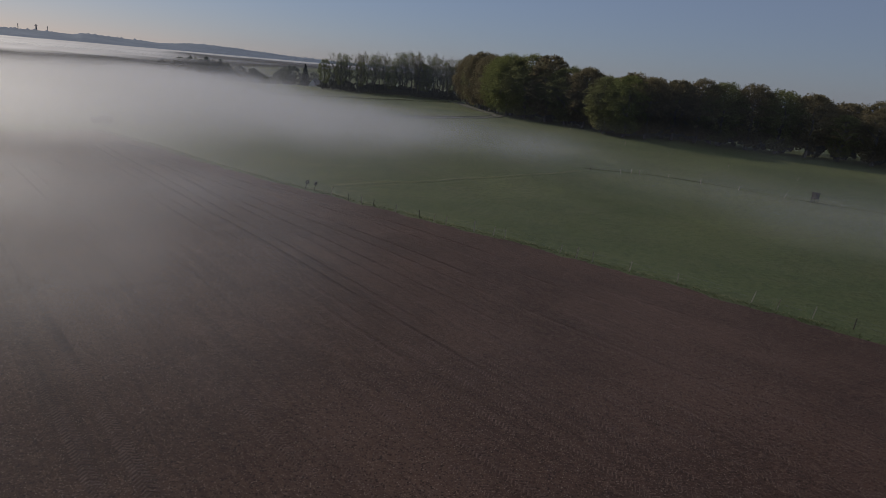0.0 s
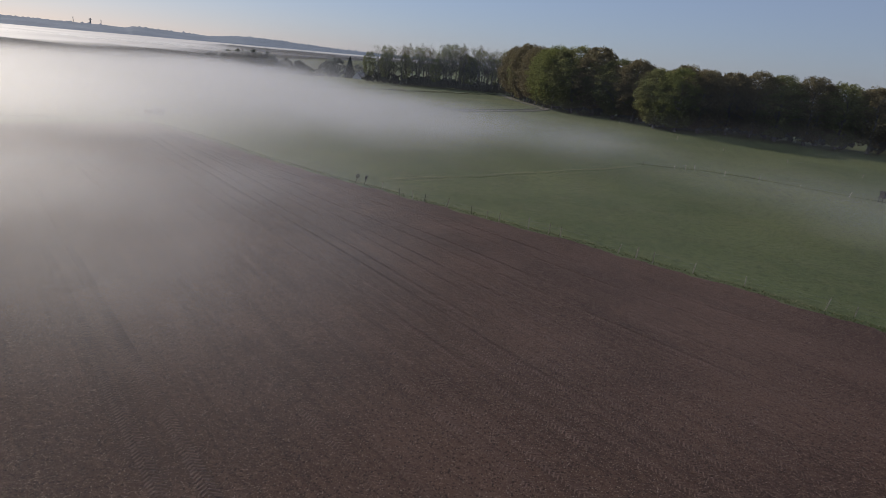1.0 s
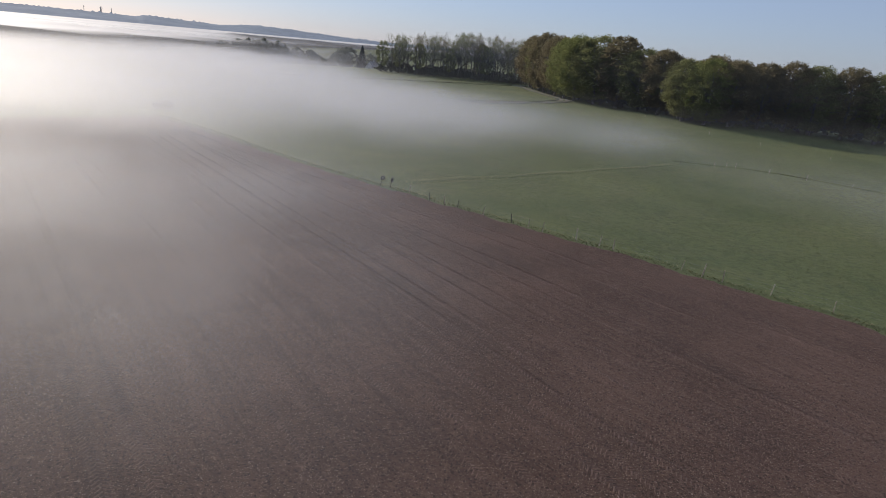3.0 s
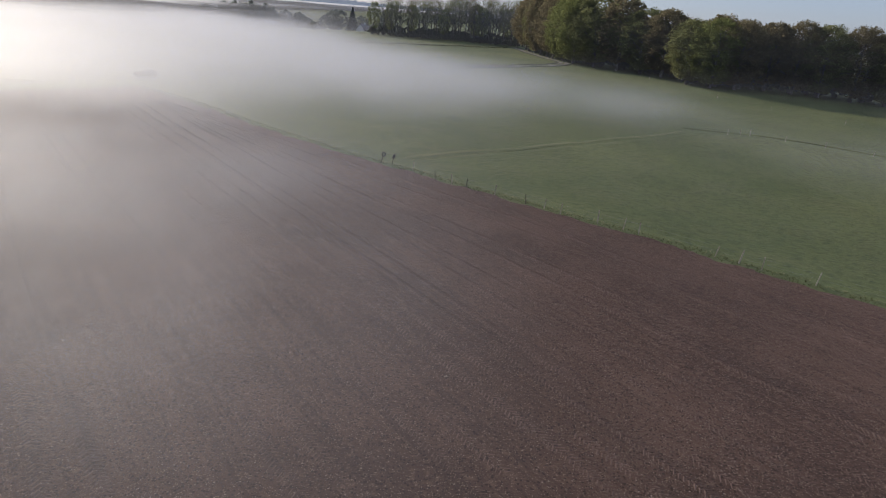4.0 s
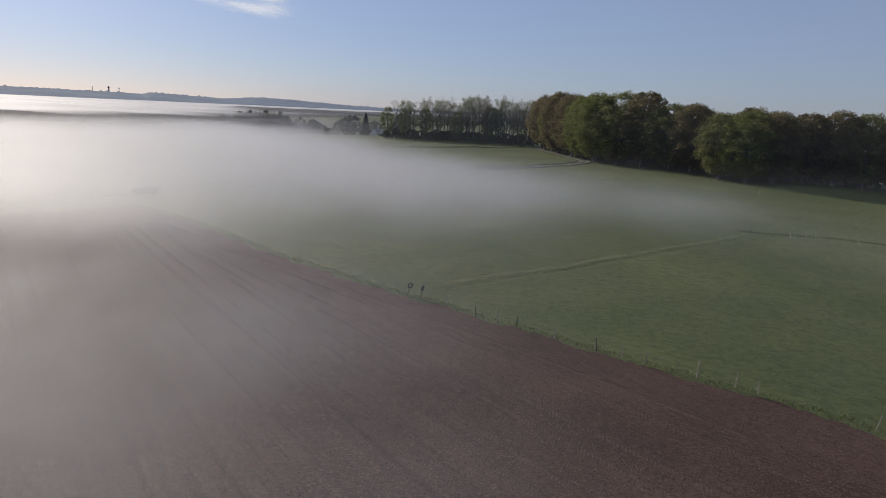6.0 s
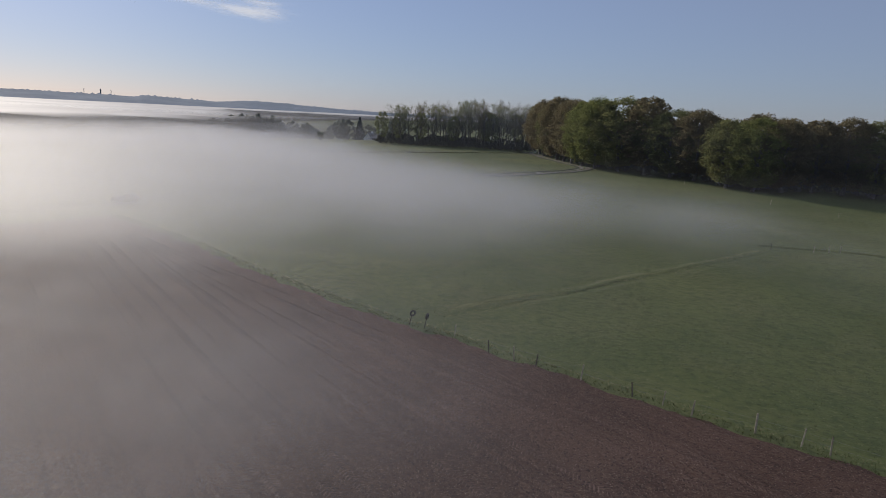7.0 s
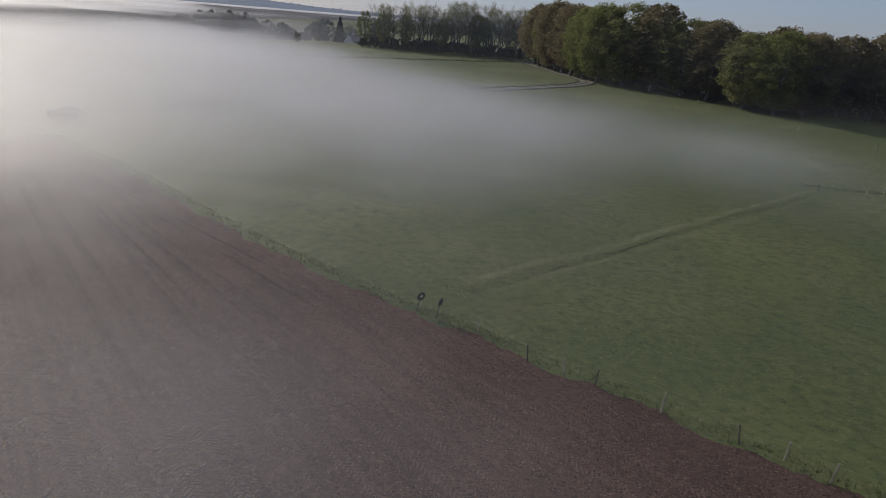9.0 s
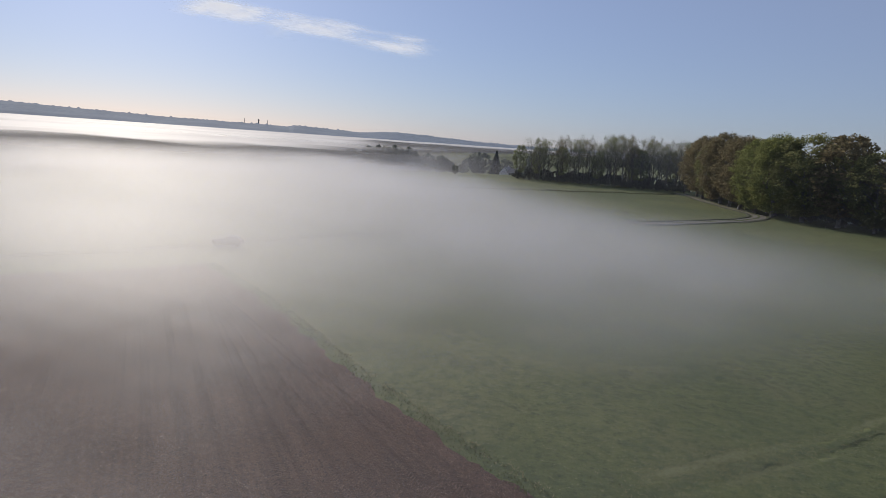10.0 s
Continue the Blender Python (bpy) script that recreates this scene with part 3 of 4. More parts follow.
def leaf_cards(centres, sizes):
    """Small four-cornered leaf sprays with random turns at the centres."""
    n = len(centres)
    u = rng.normal(size=(n, 3))
    u /= np.linalg.norm(u, axis=1)[:, None]
    w = rng.normal(size=(n, 3))
    v = np.cross(u, w)
    v /= np.linalg.norm(v, axis=1)[:, None]
    k = rng.uniform(0.45, 0.9, (n, 1))
    s = sizes[:, None]
    p = np.stack([centres - u * s, centres + v * s * k + u * s * rng.uniform(-0.4, 0.4, (n, 1)), centres + u * s, centres - v * s * k + u * s * rng.uniform(-0.4, 0.4, (n, 1))], 1)
    return p.reshape(-1, 3), np.arange(4 * n).reshape(n, 4)


def limb(verts, faces, a, b, ra, rb, n=5):
    d = (b - a).normalized()
    u = d.orthogonal().normalized()
    w = d.cross(u)
    base = len(verts)
    for p, r in ((a, ra), (b, rb)):
        for k in range(n):
            t = 2 * math.pi * k / n
            verts.append(p + (u * math.cos(t) + w * math.sin(t)) * r)
    for k in range(n):
        q = (k + 1) % n
        faces.append((base + k, base + q, base + n + q, base + n + k))


def skeleton_of(tall, bare, reach, depth, wood=0.014, leader=0.9, limbs=20):
    """A trunk that runs up through the crown, with limbs that fork into twigs; returns verts, faces and the tips."""
    verts, faces, tips = [], [], []

    def grow(p, d, length, r, left):
        q = p + d * length
        limb(verts, faces, p, q, r, r * 0.6, 4 if left > 1 else 3)
        tips.append(q)
        if left == 0:
            return
        for k in range(3 if left > 1 else 4):
            side = Vector((random.gauss(0, 1), random.gauss(0, 1), random.gauss(0.1, 0.6))).normalized()
            nd = (d * 0.95 + side * 0.62 + Vector((0, 0, 0.22))).normalized()
            grow(p.lerp(q, random.uniform(0.55, 1.0) if k else 1.0), nd, length * random.uniform(0.5, 0.75), r * 0.55, left - 1)

    p, n = Vector((0, 0, -0.4)), 9
    spine = [p]
    for k in range(n):
        p = p + Vector((random.gauss(0, 0.018) * tall * 0.5, random.gauss(0, 0.018) * tall * 0.5, tall * leader / n))
        spine.append(p)
    r = lambda z: max(0.04, tall * wood * (1.08 - z / tall) * (1.25 if z < 1 else 1))
    for a, b in zip(spine, spine[1:]):
        limb(verts, faces, a, b, r(a.z), r(b.z), 7)
    for k in range(limbs):
        f = bare + (0.97 - bare) * (k + random.random()) / limbs
        i = min(n - 1, int(f * n))
        a = spine[i].lerp(spine[i + 1], f * n - i)
        turn = k * 2.4 + random.gauss(0, 0.4)
        rise = 0.55 + 0.9 * f
        d = Vector((math.cos(turn), math.sin(turn), rise)).normalized()
        grow(a, d, tall * reach * (1.15 - 0.75 * f) * random.uniform(0.8, 1.2), r(a.z) * 0.5, depth)
    return verts, faces, tips


def crown_points(count, tall, wide, low, lumps, loose=0.12):
    """Places for leaves: shells of many uneven lumps that fill an egg from low to tall, and loose sprays between them."""
    mid, half = (low + tall) / 2, (tall - low) / 2
    a, b = rng.uniform(0, 2 * math.pi, lumps), rng.uniform(-1, 1, lumps)
    r = rng.uniform(0.5, 1.0, lumps) ** 0.7
    taper = np.maximum(0.15, 1 - np.abs(b) ** 2.6) ** 0.6
    c = np.column_stack([np.cos(a) * taper * wide * r * 0.85, np.sin(a) * taper * wide * r * 0.85, mid + b * half * 0.9])
    size = wide * rng.uniform(0.10, 0.23, lumps)
    i = rng.integers(0, lumps, count)
    d = rng.normal(size=(count, 3))
    d /= np.linalg.norm(d, axis=1)[:, None]
    d[:, 2] = np.where(d[:, 2] < 0, d[:, 2] * 0.6, d[:, 2] * 1.15)
    shell = rng.uniform(0.55, 1.0, (count, 1)) + (rng.random((count, 1)) < loose) * rng.uniform(0, 0.4, (count, 1))
    p = c[i] + d * size[i][:, None] * shell
    return p[p[:, 2] > 0.3]


def tree(name, label, tall, wide, low, leaf, count, size, bark=BARK, lumps=46):
    """A leafy tree: tapered trunk with limbs, and a crown of small sprays."""
    root = tagged(new(name), label, "tree", "trees of the wood")
    v, f, _ = skeleton_of(tall, 0.2, 0.2, 1, 0.016, 0.8, 14)
    part("trunk", mesh_of("trunk", v, f, bark), root)
    p = crown_points(count, tall, wide, low, lumps)
    part("crown", mesh_of("crown", *leaf_cards(p, rng.uniform(0.6, 1.3, len(p)) * size), leaf), root)
    return root


def open_tree(name, label, tall, leaf, per_tip, size, bare=0.25, reach=0.2, limbs=20):
    """A tree hardly in leaf: limbs and twigs with sparse buds along them."""
    root = tagged(new(name), label, "tree", "trees of the far row")
    v, f, tips = skeleton_of(tall, bare, reach, 3, 0.013, 0.88, limbs)
    part("trunk", mesh_of("trunk", v, f, BARK), root)
    t = np.array([p[:] for p in tips])
    c = np.repeat(t, per_tip, 0) + rng.normal(0, 0.5, (len(t) * per_tip, 3))
    part("crown", mesh_of("crown", *leaf_cards(c, rng.uniform(0.5, 1.2, len(c)) * size), leaf), root)
    return root


def shrub(name, label, tall, wide, leaf, count, size, group):
    root = tagged(new(name), label, "bush", group)
    v, f, _ = skeleton_of(tall, 0.1, 0.3, 1, 0.02, 0.8, 8)
    part("stems", mesh_of("stems", v, f, BARK), root)
    p = crown_points(count, tall, wide, 0.1, 22, 0.4)
    part("crown", mesh_of("crown", *leaf_cards(p, rng.uniform(0.6, 1.3, len(p)) * size), leaf), root)
    return root


def stand(x, y, scale=1.0, turn=None, high=1.0, sink=0.0):
    a = random.uniform(0, 6.28) if turn is None else turn
    return Matrix.Translation((x, y, h1(x, y) - sink)) @ Matrix.Rotation(a, 4, "Z") @ Matrix.Diagonal((scale, scale, scale * high, 1))


def place(kinds, spots):
    """The first spot of each kind takes the tree itself, the others copies of it."""
    used = set()
    for x, y, kind, scale, *rest in spots:
        m = stand(x, y, scale, None, *rest)
        if kind in used:
            copy_thing(kinds[kind], m)
        else:
            used.add(kind)
            kinds[kind].matrix_world = m


KINDS = {
    "fresh": tree("beech_tree", "tall beech in fresh green leaf at the wood edge", 24, 7.5, 0.8, FRESH, 24000, 0.195, lumps=300),
    "fresh2": tree("beech_tree", "broad beech in fresh green leaf at the wood edge", 23, 7.4, 0.8, FRESH, 22000, 0.195, lumps=280),
    "olive": tree("oak_tree", "olive-green oak coming into leaf in the wood", 23, 7.0, 0.8, OLIVE, 19000, 0.205, lumps=260),
    "olive2": tree("oak_tree", "olive-green tree with uneven crown in the wood", 21, 6.0, 1.5, OLIVE, 5500, 0.31, lumps=200),
    "brown": tree("budding_tree", "brownish tree in bud at the wood edge", 23, 6.5, 0.8, BROWN, 20000, 0.19, lumps=300),
    "brown2": tree("budding_tree", "dark brown tree still in bud in the wood", 21.5, 6.0, 1.5, BROWN, 5500, 0.30, lumps=200),
}
spots = [
    (27.5, 269, "fresh", 1.02), (25.0, 283, "fresh2", 1.03), (22.5, 296, "brown", 1.08), (21.0, 307, "brown2", 1.12), (19.5, 318, "brown", 1.06), (18.0, 330, "olive", 1.03), (16.0, 343, "brown", 1.03), (15.0, 356, "brown2", 1.0),
    (34, 262, "olive", 1.06), (41, 254, "brown2", 1.04), (47, 245, "olive", 0.90), (52, 237, "brown", 0.86), (57, 230, "olive2", 0.88), (60.5, 214, "fresh2", 0.83), (55.5, 220, "olive", 0.80), (67.5, 213, "brown", 0.78), (65, 226, "brown2", 0.86), (71, 222, "brown", 0.80),
    (78, 219, "brown2", 0.82), (85, 217, "brown", 0.84), (92, 215, "olive", 0.87), (100, 212, "brown", 0.85), (108, 209, "olive", 0.85), (116, 206, "brown2", 0.82), (125, 203, "olive2", 0.79), (134, 200, "brown", 0.80), (144, 197, "olive", 0.76), (154, 194, "brown", 0.74), (165, 190, "olive2", 0.74), (176, 186, "brown2", 0.74),
]
for row, (dx, dy) in enumerate(((6, 9), (13, 20), (24, 36))):
    for x, y, kind, scale in spots[:30]:
        if random.random() < (0.9 if x < 80 else 0.95 - 0.2 * row) and (row < 2 or x > 60):
            k = random.choice(("olive2", "brown2"))
            spots.append((x + dx + random.gauss(0, 1.8), y + dy * 0.9 + random.gauss(0, 1.8), k, min(1.06, scale) * random.uniform(0.93, 1.02 if x < 55 else 0.97)))
place(KINDS, [(x, y, kind, scale * 1.2, 0.83) for x, y, kind, scale in spots])

OPEN = {
    "bare": open_tree("bare_tree", "tall tree with open branches and sparse buds", 23, BUD, 2, 0.15),
    "bare2": open_tree("bare_tree", "slender forked tree with bare branches", 22, BROWN, 2, 0.12, 0.35, 0.17, 16),
    "bare3": open_tree("bare_tree", "wide tree with bare spreading limbs", 21, BUD, 2, 0.14, 0.18, 0.24, 20),
    "leafing": tree("leafing_tree", "light green tree coming into leaf in the row", 20, 5.0, 3.0, BUD, 8000, 0.19, lumps=130),
}
rows = [(-66, 388, "leafing", 0.86), (-61, 391, "bare3", 0.95), (-56, 387, "bare", 0.92), (-52, 392, "bare", 0.98), (-47, 388, "bare2", 1.0), (-42, 390, "bare3", 1.02), (-37, 388, "bare", 1.02), (-32, 392, "bare2", 0.96), (-28, 389, "leafing", 0.95),
        (-24, 388, "bare3", 1.12), (-20, 391, "bare", 1.15), (-16, 388, "bare2", 1.12), (-12, 390, "bare2", 1.12), (-8, 389, "leafing", 1.1), (-4, 391, "bare", 1.08), (0, 388, "bare3", 1.06), (4, 391, "bare", 1.08), (8, 387, "bare2", 1.08), (12, 384, "bare", 1.1)]
rows += [(x + random.gauss(2, 1), y + dy + random.gauss(0, 2), random.choice(("bare", "bare2", "bare", "bare2", "bare3", "bare", "leafing")), s * up) for dy, up in ((6, 1.02), (13, 1.05)) for x, y, _, s in rows[1:]]
place(OPEN, rows)
KINDS["under"] = shrub("undergrowth_bush", "bramble and hazel undergrowth below the trees, colour paled for haze", 4.6, 3.2, SHRUB, 1500, 0.40, "undergrowth")
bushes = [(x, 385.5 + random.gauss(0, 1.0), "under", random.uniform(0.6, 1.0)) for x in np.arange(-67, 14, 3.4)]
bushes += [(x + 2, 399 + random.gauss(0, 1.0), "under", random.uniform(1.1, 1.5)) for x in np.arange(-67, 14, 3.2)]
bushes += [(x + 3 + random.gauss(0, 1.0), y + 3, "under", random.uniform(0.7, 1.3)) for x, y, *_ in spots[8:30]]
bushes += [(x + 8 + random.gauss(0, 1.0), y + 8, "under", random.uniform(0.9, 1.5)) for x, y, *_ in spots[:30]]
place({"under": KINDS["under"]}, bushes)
HEDGE = {"low": shrub("hedge_bush", "green field hedge bush beside the lane", 1.5, 1.5, HEDGE_LEAF, 700, 0.15, "field hedge")}
place(HEDGE, [(x, 263.5 + (x + 88) * 1.02 * 0.93 + random.gauss(0, 0.5), "low", random.uniform(0.42, 0.7)) for x in np.arange(-92, 6, 0.95)])

# ---- house and garden ----


def fir():
    root = tagged(new("fir_tree"), "dark conical fir beside a house", "tree")
    v, f = [], []
    limb(v, f, Vector((0, 0, -0.5)), Vector((0, 0, 15.5)), 0.28, 0.04, 7)
    part("trunk", mesh_of("trunk", v, f, BARK), root)
    z = rng.uniform(1.0, 16.0, 4200)
    r = (16.3 - z) / 15.5 * 6.0 * (0.75 + 0.25 * np.sin(z * 5.2)) * np.sqrt(rng.uniform(0.25, 1, 4200))
    a = rng.uniform(0, 6.283, 4200)
    c = np.column_stack([np.cos(a) * r, np.sin(a) * r, z - r * 0.28])
    part("crown", mesh_of("crown", *leaf_cards(c, rng.uniform(0.35, 0.65, 4200)), NEEDLE), root)
    root.matrix_world = stand(-98.5, 497, 1.0)


fir()


def box(name, lo, hi, material, bevel=0.0):
    bm = bmesh.new()
    bmesh.ops.create_cube(bm, size=1.0)
    for v in bm.verts:
        v.co = Vector([lo[k] + (v.co[k] + 0.5) * (hi[k] - lo[k]) for k in range(3)])
    if bevel:
        bmesh.ops.bevel(bm, geom=bm.edges[:], offset=bevel, segments=2, affect="EDGES")
    me = bpy.data.meshes.new(name)
    bm.to_mesh(me), bm.free()
    me.materials.append(material)
    return me


def house(x, y, z, turn, long, wide, eave, ridge):
    root = tagged(new("house"), "white plastered house with a dark slate roof", "house")
    root.matrix_world = pose(x, y, z, 0, 0, turn)
    a, b = long / 2, wide / 2
    v = [(-a, -b, 0), (a, -b, 0), (a, b, 0), (-a, b, 0), (-a, -b, eave), (a, -b, eave), (a, b, eave), (-a, b, eave), (-a, 0, ridge), (a, 0, ridge)]
    f = [(0, 1, 5, 4), (2, 3, 7, 6), (1, 2, 6, 9, 5), (3, 0, 4, 8, 7)]
    part("wall", mesh_of("wall", v, f, PLASTER), root)
    o, t = 0.45, 0.22
    for s in (-1, 1):
        low = eave - o * (ridge - eave) / b
        v = [(-a - 0.3, s * (b + o), low), (a + 0.3, s * (b + o), low), (a + 0.3, 0, ridge), (-a - 0.3, 0, ridge)]
        v += [(p[0], p[1], p[2] + t) for p in v]
        part("roof", mesh_of("roof", v, [(0, 1, 2, 3), (4, 5, 6, 7), (0, 1, 5, 4), (1, 2, 6, 5), (3, 0, 4, 7), (2, 3, 7, 6)], SLATE), root, "dark slate roof slope")
    chimney = part("chimney", box("chimney", (a * 0.35, -0.4, ridge - 0.6), (a * 0.35 + 0.8, 0.4, ridge + 1.1), PLASTER, 0.03), root)
    part("cap", box("cap", (a * 0.35 - 0.1, -0.5, ridge + 1.1), (a * 0.35 + 0.9, 0.5, ridge + 1.25), SLATE, 0.02), chimney)
    for k, px in enumerate(np.linspace(-a + 1.5, a - 1.5, 4)):
        w = part("window", box("window", (px - 0.6, -b - 0.06, 1.0), (px + 0.6, -b + 0.04, 2.3), PLASTER, 0.02), root)
        part("pane", box("pane", (px - 0.5, -b - 0.075, 1.1), (px + 0.5, -b - 0.05, 2.2), GLASS), w)
    for pz in (1.0, eave + 0.6):
        w = part("window", box("window", (a - 0.04, -0.6, pz), (a + 0.06, 0.6, pz + 1.3), PLASTER, 0.02), root)
        part("pane", box("pane", (a + 0.05, -0.5, pz + 0.1), (a + 0.075, 0.5, pz + 1.2), GLASS), w)
    return root


house(-88.5, 484, -3.0, 78, 10, 6.0, 3.8, 7.4)
house(-82.5, 476, -1.2, -20, 7, 5, 2.6, 4.6)
GARDEN = {"misty": tree("garden_tree", "rounded tree in the garden hedge, leaf colour paled for haze", 15, 7.0, 0.8, HAZE_PALED, 3400, 0.40, lumps=80),
          "misty2": tree("hedgerow_tree", "hedgerow tree standing in low mist, leaf colour paled for haze", 18, 6.5, 1.0, HAZE_PALED, 3400, 0.40, lumps=70)}
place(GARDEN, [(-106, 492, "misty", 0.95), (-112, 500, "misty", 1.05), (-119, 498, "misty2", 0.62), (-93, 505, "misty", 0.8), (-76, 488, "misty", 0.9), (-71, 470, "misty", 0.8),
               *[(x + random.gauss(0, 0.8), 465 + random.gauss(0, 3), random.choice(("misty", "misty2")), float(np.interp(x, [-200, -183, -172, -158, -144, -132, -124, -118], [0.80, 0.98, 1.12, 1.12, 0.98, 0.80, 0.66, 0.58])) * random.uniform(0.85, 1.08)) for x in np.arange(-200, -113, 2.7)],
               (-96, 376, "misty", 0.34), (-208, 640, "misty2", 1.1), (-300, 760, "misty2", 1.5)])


def raised_hide(x, y, turn):
    """A hunter's box on four legs with a ladder."""
    root = tagged(new("raised_hide"), "dark wooden hunting hide on legs in the pasture", "hide")
    root.matrix_world = pose(x, y, h1(x, y), 0, 2, turn) @ Matrix.Scale(0.62, 4)
    part("cabin", box("cabin", (-0.75, -0.75, 1.3), (0.75, 0.75, 3.1), DARKWOOD, 0.02), root)
    part("roof", box("roof", (-0.95, -0.95, 3.1), (0.95, 1.0, 3.22), DARKWOOD, 0.02), root)
    part("window", box("window", (-0.5, -0.77, 2.2), (0.5, -0.74, 2.6), GLASS), root)
    for sx in (-0.68, 0.68):
        for sy in (-0.68, 0.68):
            part("leg", box("leg", (sx - 0.06, sy - 0.06, -0.3), (sx + 0.06, sy + 0.06, 1.3), DARKWOOD, 0.01), root)
    for sx in (-0.25, 0.25):
        part("ladder_rail", box("ladder_rail", (sx - 0.03, 0.8, -0.1), (sx + 0.03, 0.88, 1.6), DARKWOOD), root)
    for k in range(4):
        part("rung", box("rung", (-0.25, 0.81, 0.25 + 0.35 * k), (0.25, 0.87, 0.30 + 0.35 * k), DARKWOOD), root)


raised_hide(71.5, 117.7, 20)


def parked_car(x, y, turn):
    """A dark hatchback: a body lofted over cross-sections, with panes, lamps and wheels."""
    root = tagged(new("car"), "grey parked hatchback half lost in fog beside the lane", "car")
    root.matrix_world = pose(x, y, h1(x, y) + 0.12, 0, 0, turn)
    prof = [(-2.05, 0.55, 0.78), (-2.0, 0.30, 0.92), (-1.55, 0.22, 1.02), (-1.0, 0.20, 1.06), (-0.55, 0.2, 1.10), (0.1, 0.2, 1.46), (0.7, 0.2, 1.52), (1.35, 0.2, 1.46), (1.85, 0.25, 1.10), (2.0, 0.4, 0.9)]
    verts, faces = [], []
    for px, lo, hi in prof:
        w = 0.86 - 0.10 * abs(px / 2) ** 3
        belt = min(hi, 1.0)
        top = w * (0.78 if hi > 1.15 else 0.93)
        verts += [(px, -w * 0.95, lo), (px, -w, (lo + belt) / 2), (px, -w * 0.97, belt), (px, -top, hi - 0.05), (px, -top * 0.55, hi), (px, top * 0.55, hi), (px, top, hi - 0.05), (px, w * 0.97, belt), (px, w, (lo + belt) / 2), (px, w * 0.95, lo)]
    for i in range(len(prof) - 1):
        for j in range(9):
            q = 10 * i + j
            faces.append((q, q + 1, q + 11, q + 10))
        faces.append((10 * i + 9, 10 * i, 10 * i + 10, 10 * i + 19))
    faces += [tuple(range(10)), tuple(range(10 * len(prof) - 1, 10 * len(prof) - 11, -1))]
    part("body", mesh_of("body", verts, faces, PAINT, True), root)
    part("windscreen", mesh_of("windscreen", [(-0.56, -0.62, 1.12), (-0.56, 0.62, 1.12), (0.03, 0.52, 1.45), (0.03, -0.52, 1.45)], [(0, 1, 2, 3)], GLASS), root)
    part("rear_window", mesh_of("rear_window", [(1.40, -0.55, 1.45), (1.40, 0.55, 1.45), (1.80, 0.6, 1.16), (1.80, -0.6, 1.16)], [(0, 1, 2, 3)], GLASS), root)
    for s in (-1, 1):
        part("side_window", mesh_of("side_window", [(-0.35, s * 0.86, 1.03), (1.45, s * 0.84, 1.03), (1.2, s * 0.70, 1.41), (0.15, s * 0.70, 1.41)], [(0, 1, 2, 3)], GLASS), root)
        part("headlight", box("headlight", (-2.06, s * 0.62 - 0.16, 0.66), (-1.9, s * 0.62 + 0.16, 0.82), LENS, 0.03), root)
        part("tail_lamp", box("tail_lamp", (1.93, s * 0.68 - 0.1, 0.75), (2.03, s * 0.68 + 0.1, 0.98), RED, 0.02), root)
        for px in (-1.28, 1.25):
            bm = bmesh.new()
            bmesh.ops.create_cone(bm, cap_ends=True, segments=20, radius1=0.31, radius2=0.31, depth=0.2, matrix=Matrix.Translation((px, s * 0.78, 0.19)) @ Matrix.Rotation(radians(90), 4, "X"))
            bmesh.ops.bevel(bm, geom=[e for e in bm.edges if len(e.link_faces) == 2 and e.calc_face_angle() > 1], offset=0.04, segments=2, affect="EDGES")
            me = bpy.data.meshes.new("tyre")
            bm.to_mesh(me), bm.free()
            me.materials.append(RUBBER)
            wheel = part("wheel", me, root, "black tyre")
            bm = bmesh.new()
            bmesh.ops.create_cone(bm, cap_ends=True, segments=16, radius1=0.19, radius2=0.17, depth=0.22, matrix=Matrix.Translation((px, s * 0.785, 0.19)) @ Matrix.Rotation(radians(90), 4, "X"))
            me = bpy.data.meshes.new("rim")
            bm.to_mesh(me), bm.free()
            me.materials.append(CHROME)
            part("rim", me, wheel, "grey metal rim")


parked_car(-68.6, 137.0, 12)

# ---- distance ----


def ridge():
    """Wooded hills on the horizon, with the blue of distant haze in their colour."""
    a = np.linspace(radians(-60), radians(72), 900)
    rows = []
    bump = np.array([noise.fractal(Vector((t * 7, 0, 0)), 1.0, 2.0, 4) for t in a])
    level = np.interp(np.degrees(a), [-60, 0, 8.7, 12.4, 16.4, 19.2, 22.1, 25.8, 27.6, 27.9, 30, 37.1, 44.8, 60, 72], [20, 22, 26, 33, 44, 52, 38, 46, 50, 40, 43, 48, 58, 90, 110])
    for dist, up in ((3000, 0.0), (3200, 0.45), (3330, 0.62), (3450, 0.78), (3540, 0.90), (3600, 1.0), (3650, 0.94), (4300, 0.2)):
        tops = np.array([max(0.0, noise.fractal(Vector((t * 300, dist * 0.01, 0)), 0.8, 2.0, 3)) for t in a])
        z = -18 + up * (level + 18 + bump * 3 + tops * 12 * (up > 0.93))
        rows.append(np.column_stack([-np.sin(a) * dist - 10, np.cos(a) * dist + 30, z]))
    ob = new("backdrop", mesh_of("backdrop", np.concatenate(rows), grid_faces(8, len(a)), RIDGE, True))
    tagged(ob, "low wooded hills on the horizon in painted haze blue", "hills", kind="structure")


ridge()


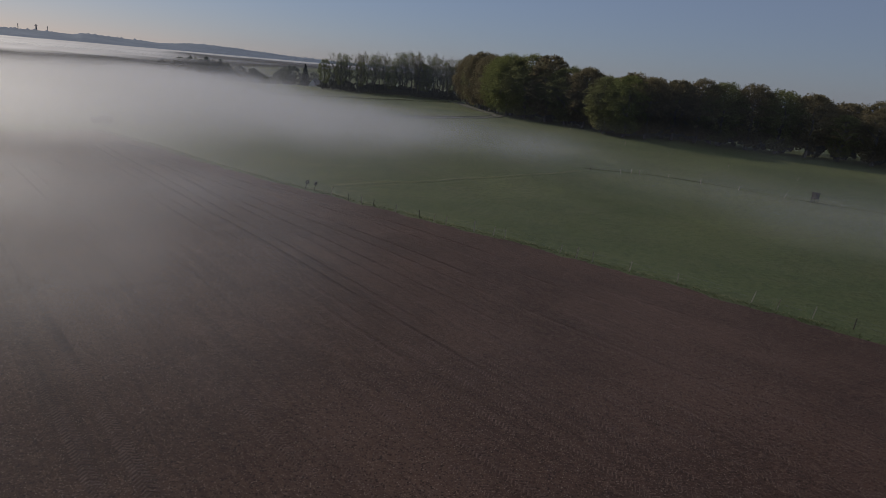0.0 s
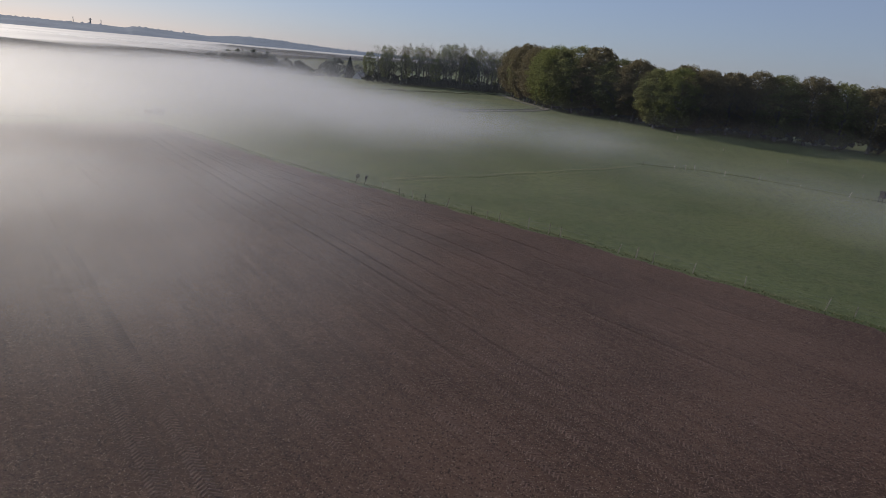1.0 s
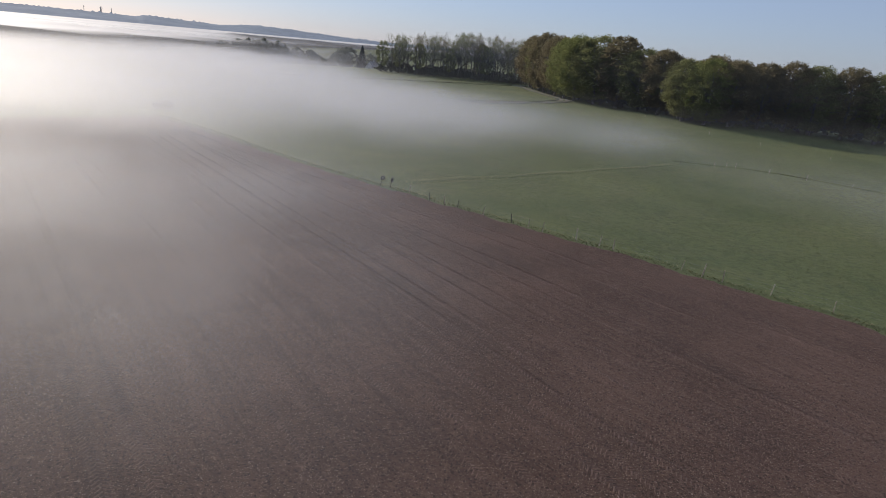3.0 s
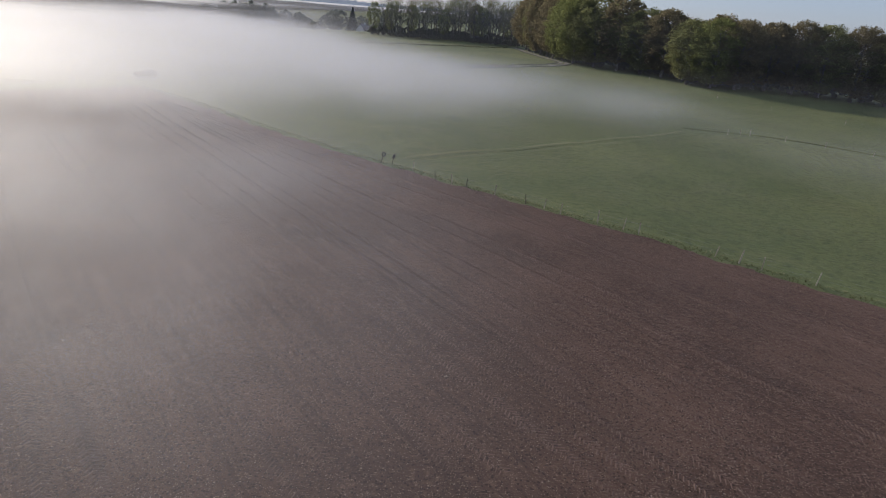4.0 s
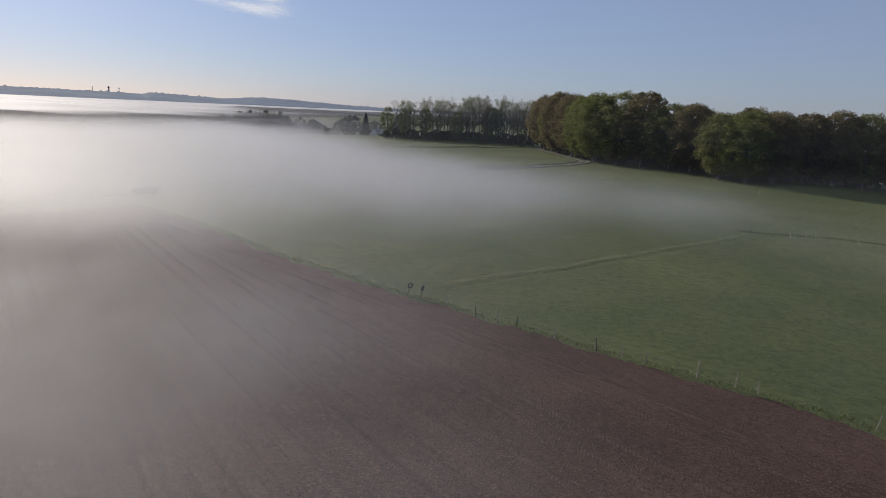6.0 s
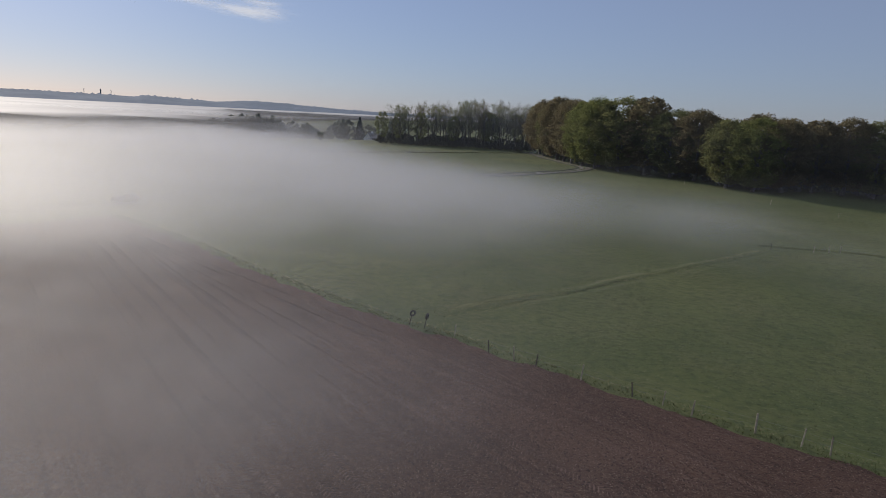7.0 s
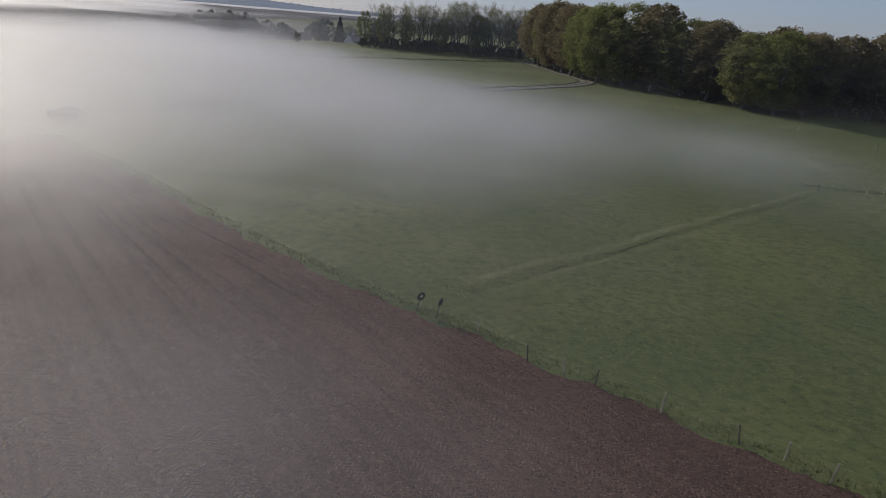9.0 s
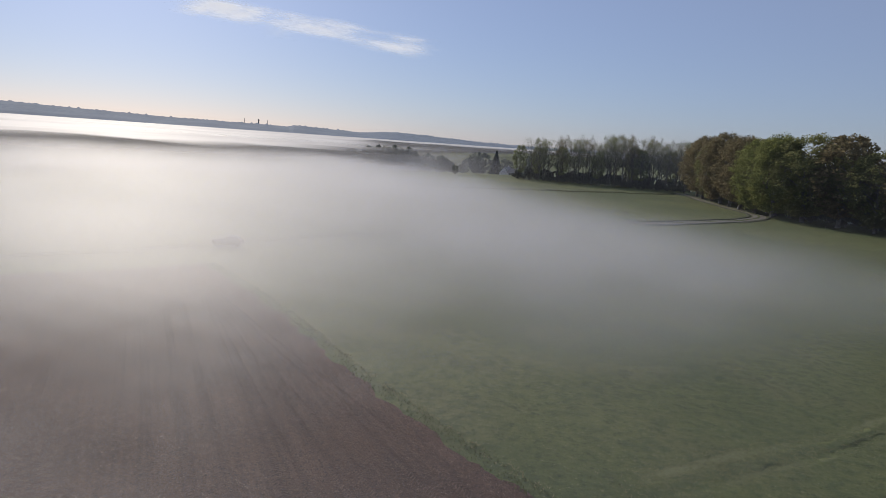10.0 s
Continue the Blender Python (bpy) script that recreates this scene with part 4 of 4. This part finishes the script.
def mast(angle, dist, base, tall, r, name, label):
    root = tagged(new(name), label, "mast")
    root.location = (-math.sin(radians(angle)) * dist - 10, math.cos(radians(angle)) * dist + 30, base)
    bm = bmesh.new()
    bmesh.ops.create_cone(bm, cap_ends=True, segments=10, radius1=r, radius2=r * 0.7, depth=tall, matrix=Matrix.Translation((0, 0, tall / 2)))
    me = bpy.data.meshes.new("shaft")
    bm.to_mesh(me), bm.free()
    me.materials.append(CONCRETE)
    part("shaft", me, root)
    part("platform", box("platform", (-r * 1.5, -r * 1.5, tall * 0.8), (r * 1.5, r * 1.5, tall * 0.84), CONCRETE), root)


mast(30.35, 4060, 40, 36, 4.0, "chimney", "far factory chimney on the ridge")
mast(29.65, 4020, 40, 32, 1.7, "lattice_mast", "thin far mast on the ridge")
mast(31.45, 4100, 42, 33, 1.7, "lattice_mast", "thin far mast on the ridge")

# ---- mist and cloud ----


def billow(x, y, seed, size):
    k = 6.283 / size
    return (np.sin(k * (x * 0.8 + y * 0.6) + seed) * np.sin(k * (y * 0.9 - x * 0.5) + 2 * seed) + 0.5 * np.sin(2.3 * k * (x * 0.3 - y) + seed * 3))


def mist_bank(y0, thick, grain, seed):
    """A bank of mist that leans up along the valley, from the grass to the top of the mist."""
    u, v = spread(-330, 104, -100, 60, 6.0, 1.15), np.linspace(0, 26.0, 9)
    rise = math.tan(radians(26))
    x, d = np.meshgrid(u, v, indexing="ij")
    y = y0 - 0.10 * x + d + 2.5 * np.sin(x / 31 + seed)
    z = d * rise - 0.1 + height(x, np.full_like(x, y0)) * 0.6
    me = mesh_of("mist", np.stack([x.ravel(), y.ravel(), z.ravel()], 1), grid_faces(len(u), len(v))[:, ::-1], fog_veil("mist", thick, grain, (13.0, 5.0, 9.0)), True)
    tagged(new("mist", me), "thin drifting ground mist lit by low sun", "fog", "mist banks", "stuff")


y0 = -12.0
while y0 < 470:
    gap = 4.5 + max(0.0, y0) * 0.030
    mist_bank(y0, 0.0195 * gap, 30, 1.3 + 0.11 * y0)
    y0 += gap
for k, (z, thick) in enumerate(((3.0, 0.6), (7.5, 0.6), (11.5, 0.88))):
    me = sheet("valley_fog", spread(-4300, 800, -500, -50, 25, 1.2), spread(60, 3100, 100, 700, 25, 1.2), lambda x, y: z + 0.6 * billow(x, y, k + 0.7, 90) + 0 * x, valley_fog("valley_fog", thick, 160, (k * 300.0, k * 70.0, 0)))
    tagged(new("valley_fog", me), "white sea of fog filling the valley", "fog", "valley fog", "stuff")


def hedge_mist(y0):
    """Mist drifting before the far hedges."""
    s = Shade("hedge_mist")
    xyz = s.node("ShaderNodeSeparateXYZ")
    s.put(s.position(), xyz.inputs[0])
    x, z = xyz.outputs[0], xyz.outputs[2]
    level = s.math("MULTIPLY", s.span(z, -6.0, 0.0), s.span(z, 14.0, 3.0))
    along = s.math("MULTIPLY", s.span(x, -88.0, -170.0, 0.15, 1.0), s.math("MULTIPLY", s.span(x, -60.0, -90.0), s.span(x, -330.0, -280.0)))
    drift = s.span(s.noise(30, s.mapped((1, 1, 1), 0, (y0, 0, 0)), detail=4), 0.3, 0.7, 0.4, 1.3)
    mat = fog_mix(s, s.math("MULTIPLY", s.math("MULTIPLY", level, along), s.math("MULTIPLY", drift, 0.29), clamp=True))
    u, v = np.linspace(-335, -55, 30), np.linspace(0, 44, 8)
    x, d = np.meshgrid(u, v, indexing="ij")
    verts = np.stack([x.ravel(), (y0 + d).ravel(), (-6 + d * 0.48).ravel()], 1)
    tagged(new("mist", mesh_of("mist", verts, grid_faces(30, 8)[:, ::-1], mat, True)), "pale mist drifting before far hedges", "fog", "mist banks", "stuff")


for y0 in (396, 408, 420, 432, 446):
    hedge_mist(y0)


def morning_haze(y0, slant, x_a, x_b, thick):
    """Thin damp air that stands as high as the trees."""
    s = Shade("morning_haze")
    xyz = s.node("ShaderNodeSeparateXYZ")
    s.put(s.position(), xyz.inputs[0])
    x, z = xyz.outputs[0], xyz.outputs[2]
    level = s.math("MULTIPLY", s.span(z, 2.6, 15.0), s.span(z, 34.0, 12.0))
    ends = s.math("MULTIPLY", s.span(x, x_a, x_a + 40.0), s.span(x, x_b, x_b - 40.0))
    drift = s.span(s.noise(45, detail=3), 0.3, 0.7, 0.6, 1.3)
    mat = fog_mix(s, s.math("MULTIPLY", s.math("MULTIPLY", level, ends), s.math("MULTIPLY", drift, thick), clamp=True))
    u, v = np.linspace(x_a, x_b, 30), np.linspace(0, 66, 9)
    x, d = np.meshgrid(u, v, indexing="ij")
    verts = np.stack([x.ravel(), (y0 + slant * x + d * 0.3).ravel(), (2.4 + d * 0.45).ravel()], 1)
    tagged(new("mist", mesh_of("mist", verts, grid_faces(30, 9)[:, ::-1], mat, True)), "thin damp haze hanging before the trees", "fog", "mist banks", "stuff")


for y0, slant, x_a, x_b, thick in ((205, -0.35, -60, 210, 0.020), (190, -0.35, -60, 210, 0.020), (335, 0.0, -140, 40, 0.032), (350, 0.0, -140, 40, 0.032)):
    morning_haze(y0, slant, x_a, x_b, thick)


def cirrus():
    s = Shade("thin_cloud")
    co = s.node("ShaderNodeTexCoord").outputs["Generated"]
    xyz = s.node("ShaderNodeSeparateXYZ")
    s.put(co, xyz.inputs[0])
    u, v = xyz.outputs[0], xyz.outputs[1]
    body = s.math("MULTIPLY", s.math("MULTIPLY", s.span(u, 0.0, 0.16), s.span(u, 1.0, 0.75)), s.math("MULTIPLY", s.span(v, 0.0, 0.4), s.span(v, 1.0, 0.6)))
    m = s.node("ShaderNodeMapping")
    s.put(co, m.inputs["Vector"])
    m.inputs["Scale"].default_value = (4.0, 2.6, 1)
    n = s.noise(1.0, m.outputs[0], detail=7, rough=0.6)
    part_ = s.math("MULTIPLY", s.span(s.math("ADD", n, s.math("MULTIPLY", body, 0.30)), 0.60, 0.98), body, clamp=True)
    t, clear = s.node("ShaderNodeBsdfTranslucent"), s.node("ShaderNodeBsdfTransparent")
    t.inputs["Color"].default_value = (0.95, 0.95, 0.95, 1)
    # Added emission: the cloud glows itself, in place of scattered sunlight.
    glow, both = s.node("ShaderNodeEmission"), s.node("ShaderNodeAddShader")
    glow.inputs["Color"].default_value, glow.inputs["Strength"].default_value = (1.0, 0.97, 0.96, 1), 0.55
    s.put(t.outputs[0], both.inputs[0]), s.put(glow.outputs[0], both.inputs[1])
    mat = s.done(s.blend(s.math("MULTIPLY", part_, 0.9), clear.outputs[0], both.outputs[0]))
    u, v = np.meshgrid(np.linspace(0, 1, 30), np.linspace(-1, 1, 9), indexing="ij")
    verts = np.stack([(-2560 + 1800 * u).ravel(), (3350 + 160 * v).ravel(), (690 - 250 * u + 120 * v).ravel()], 1)
    tagged(new("cloud", mesh_of("cloud", verts, grid_faces(30, 9), mat, True)), "thin white cirrus wisp in blue sky", "cloud", kind="stuff")


cirrus()
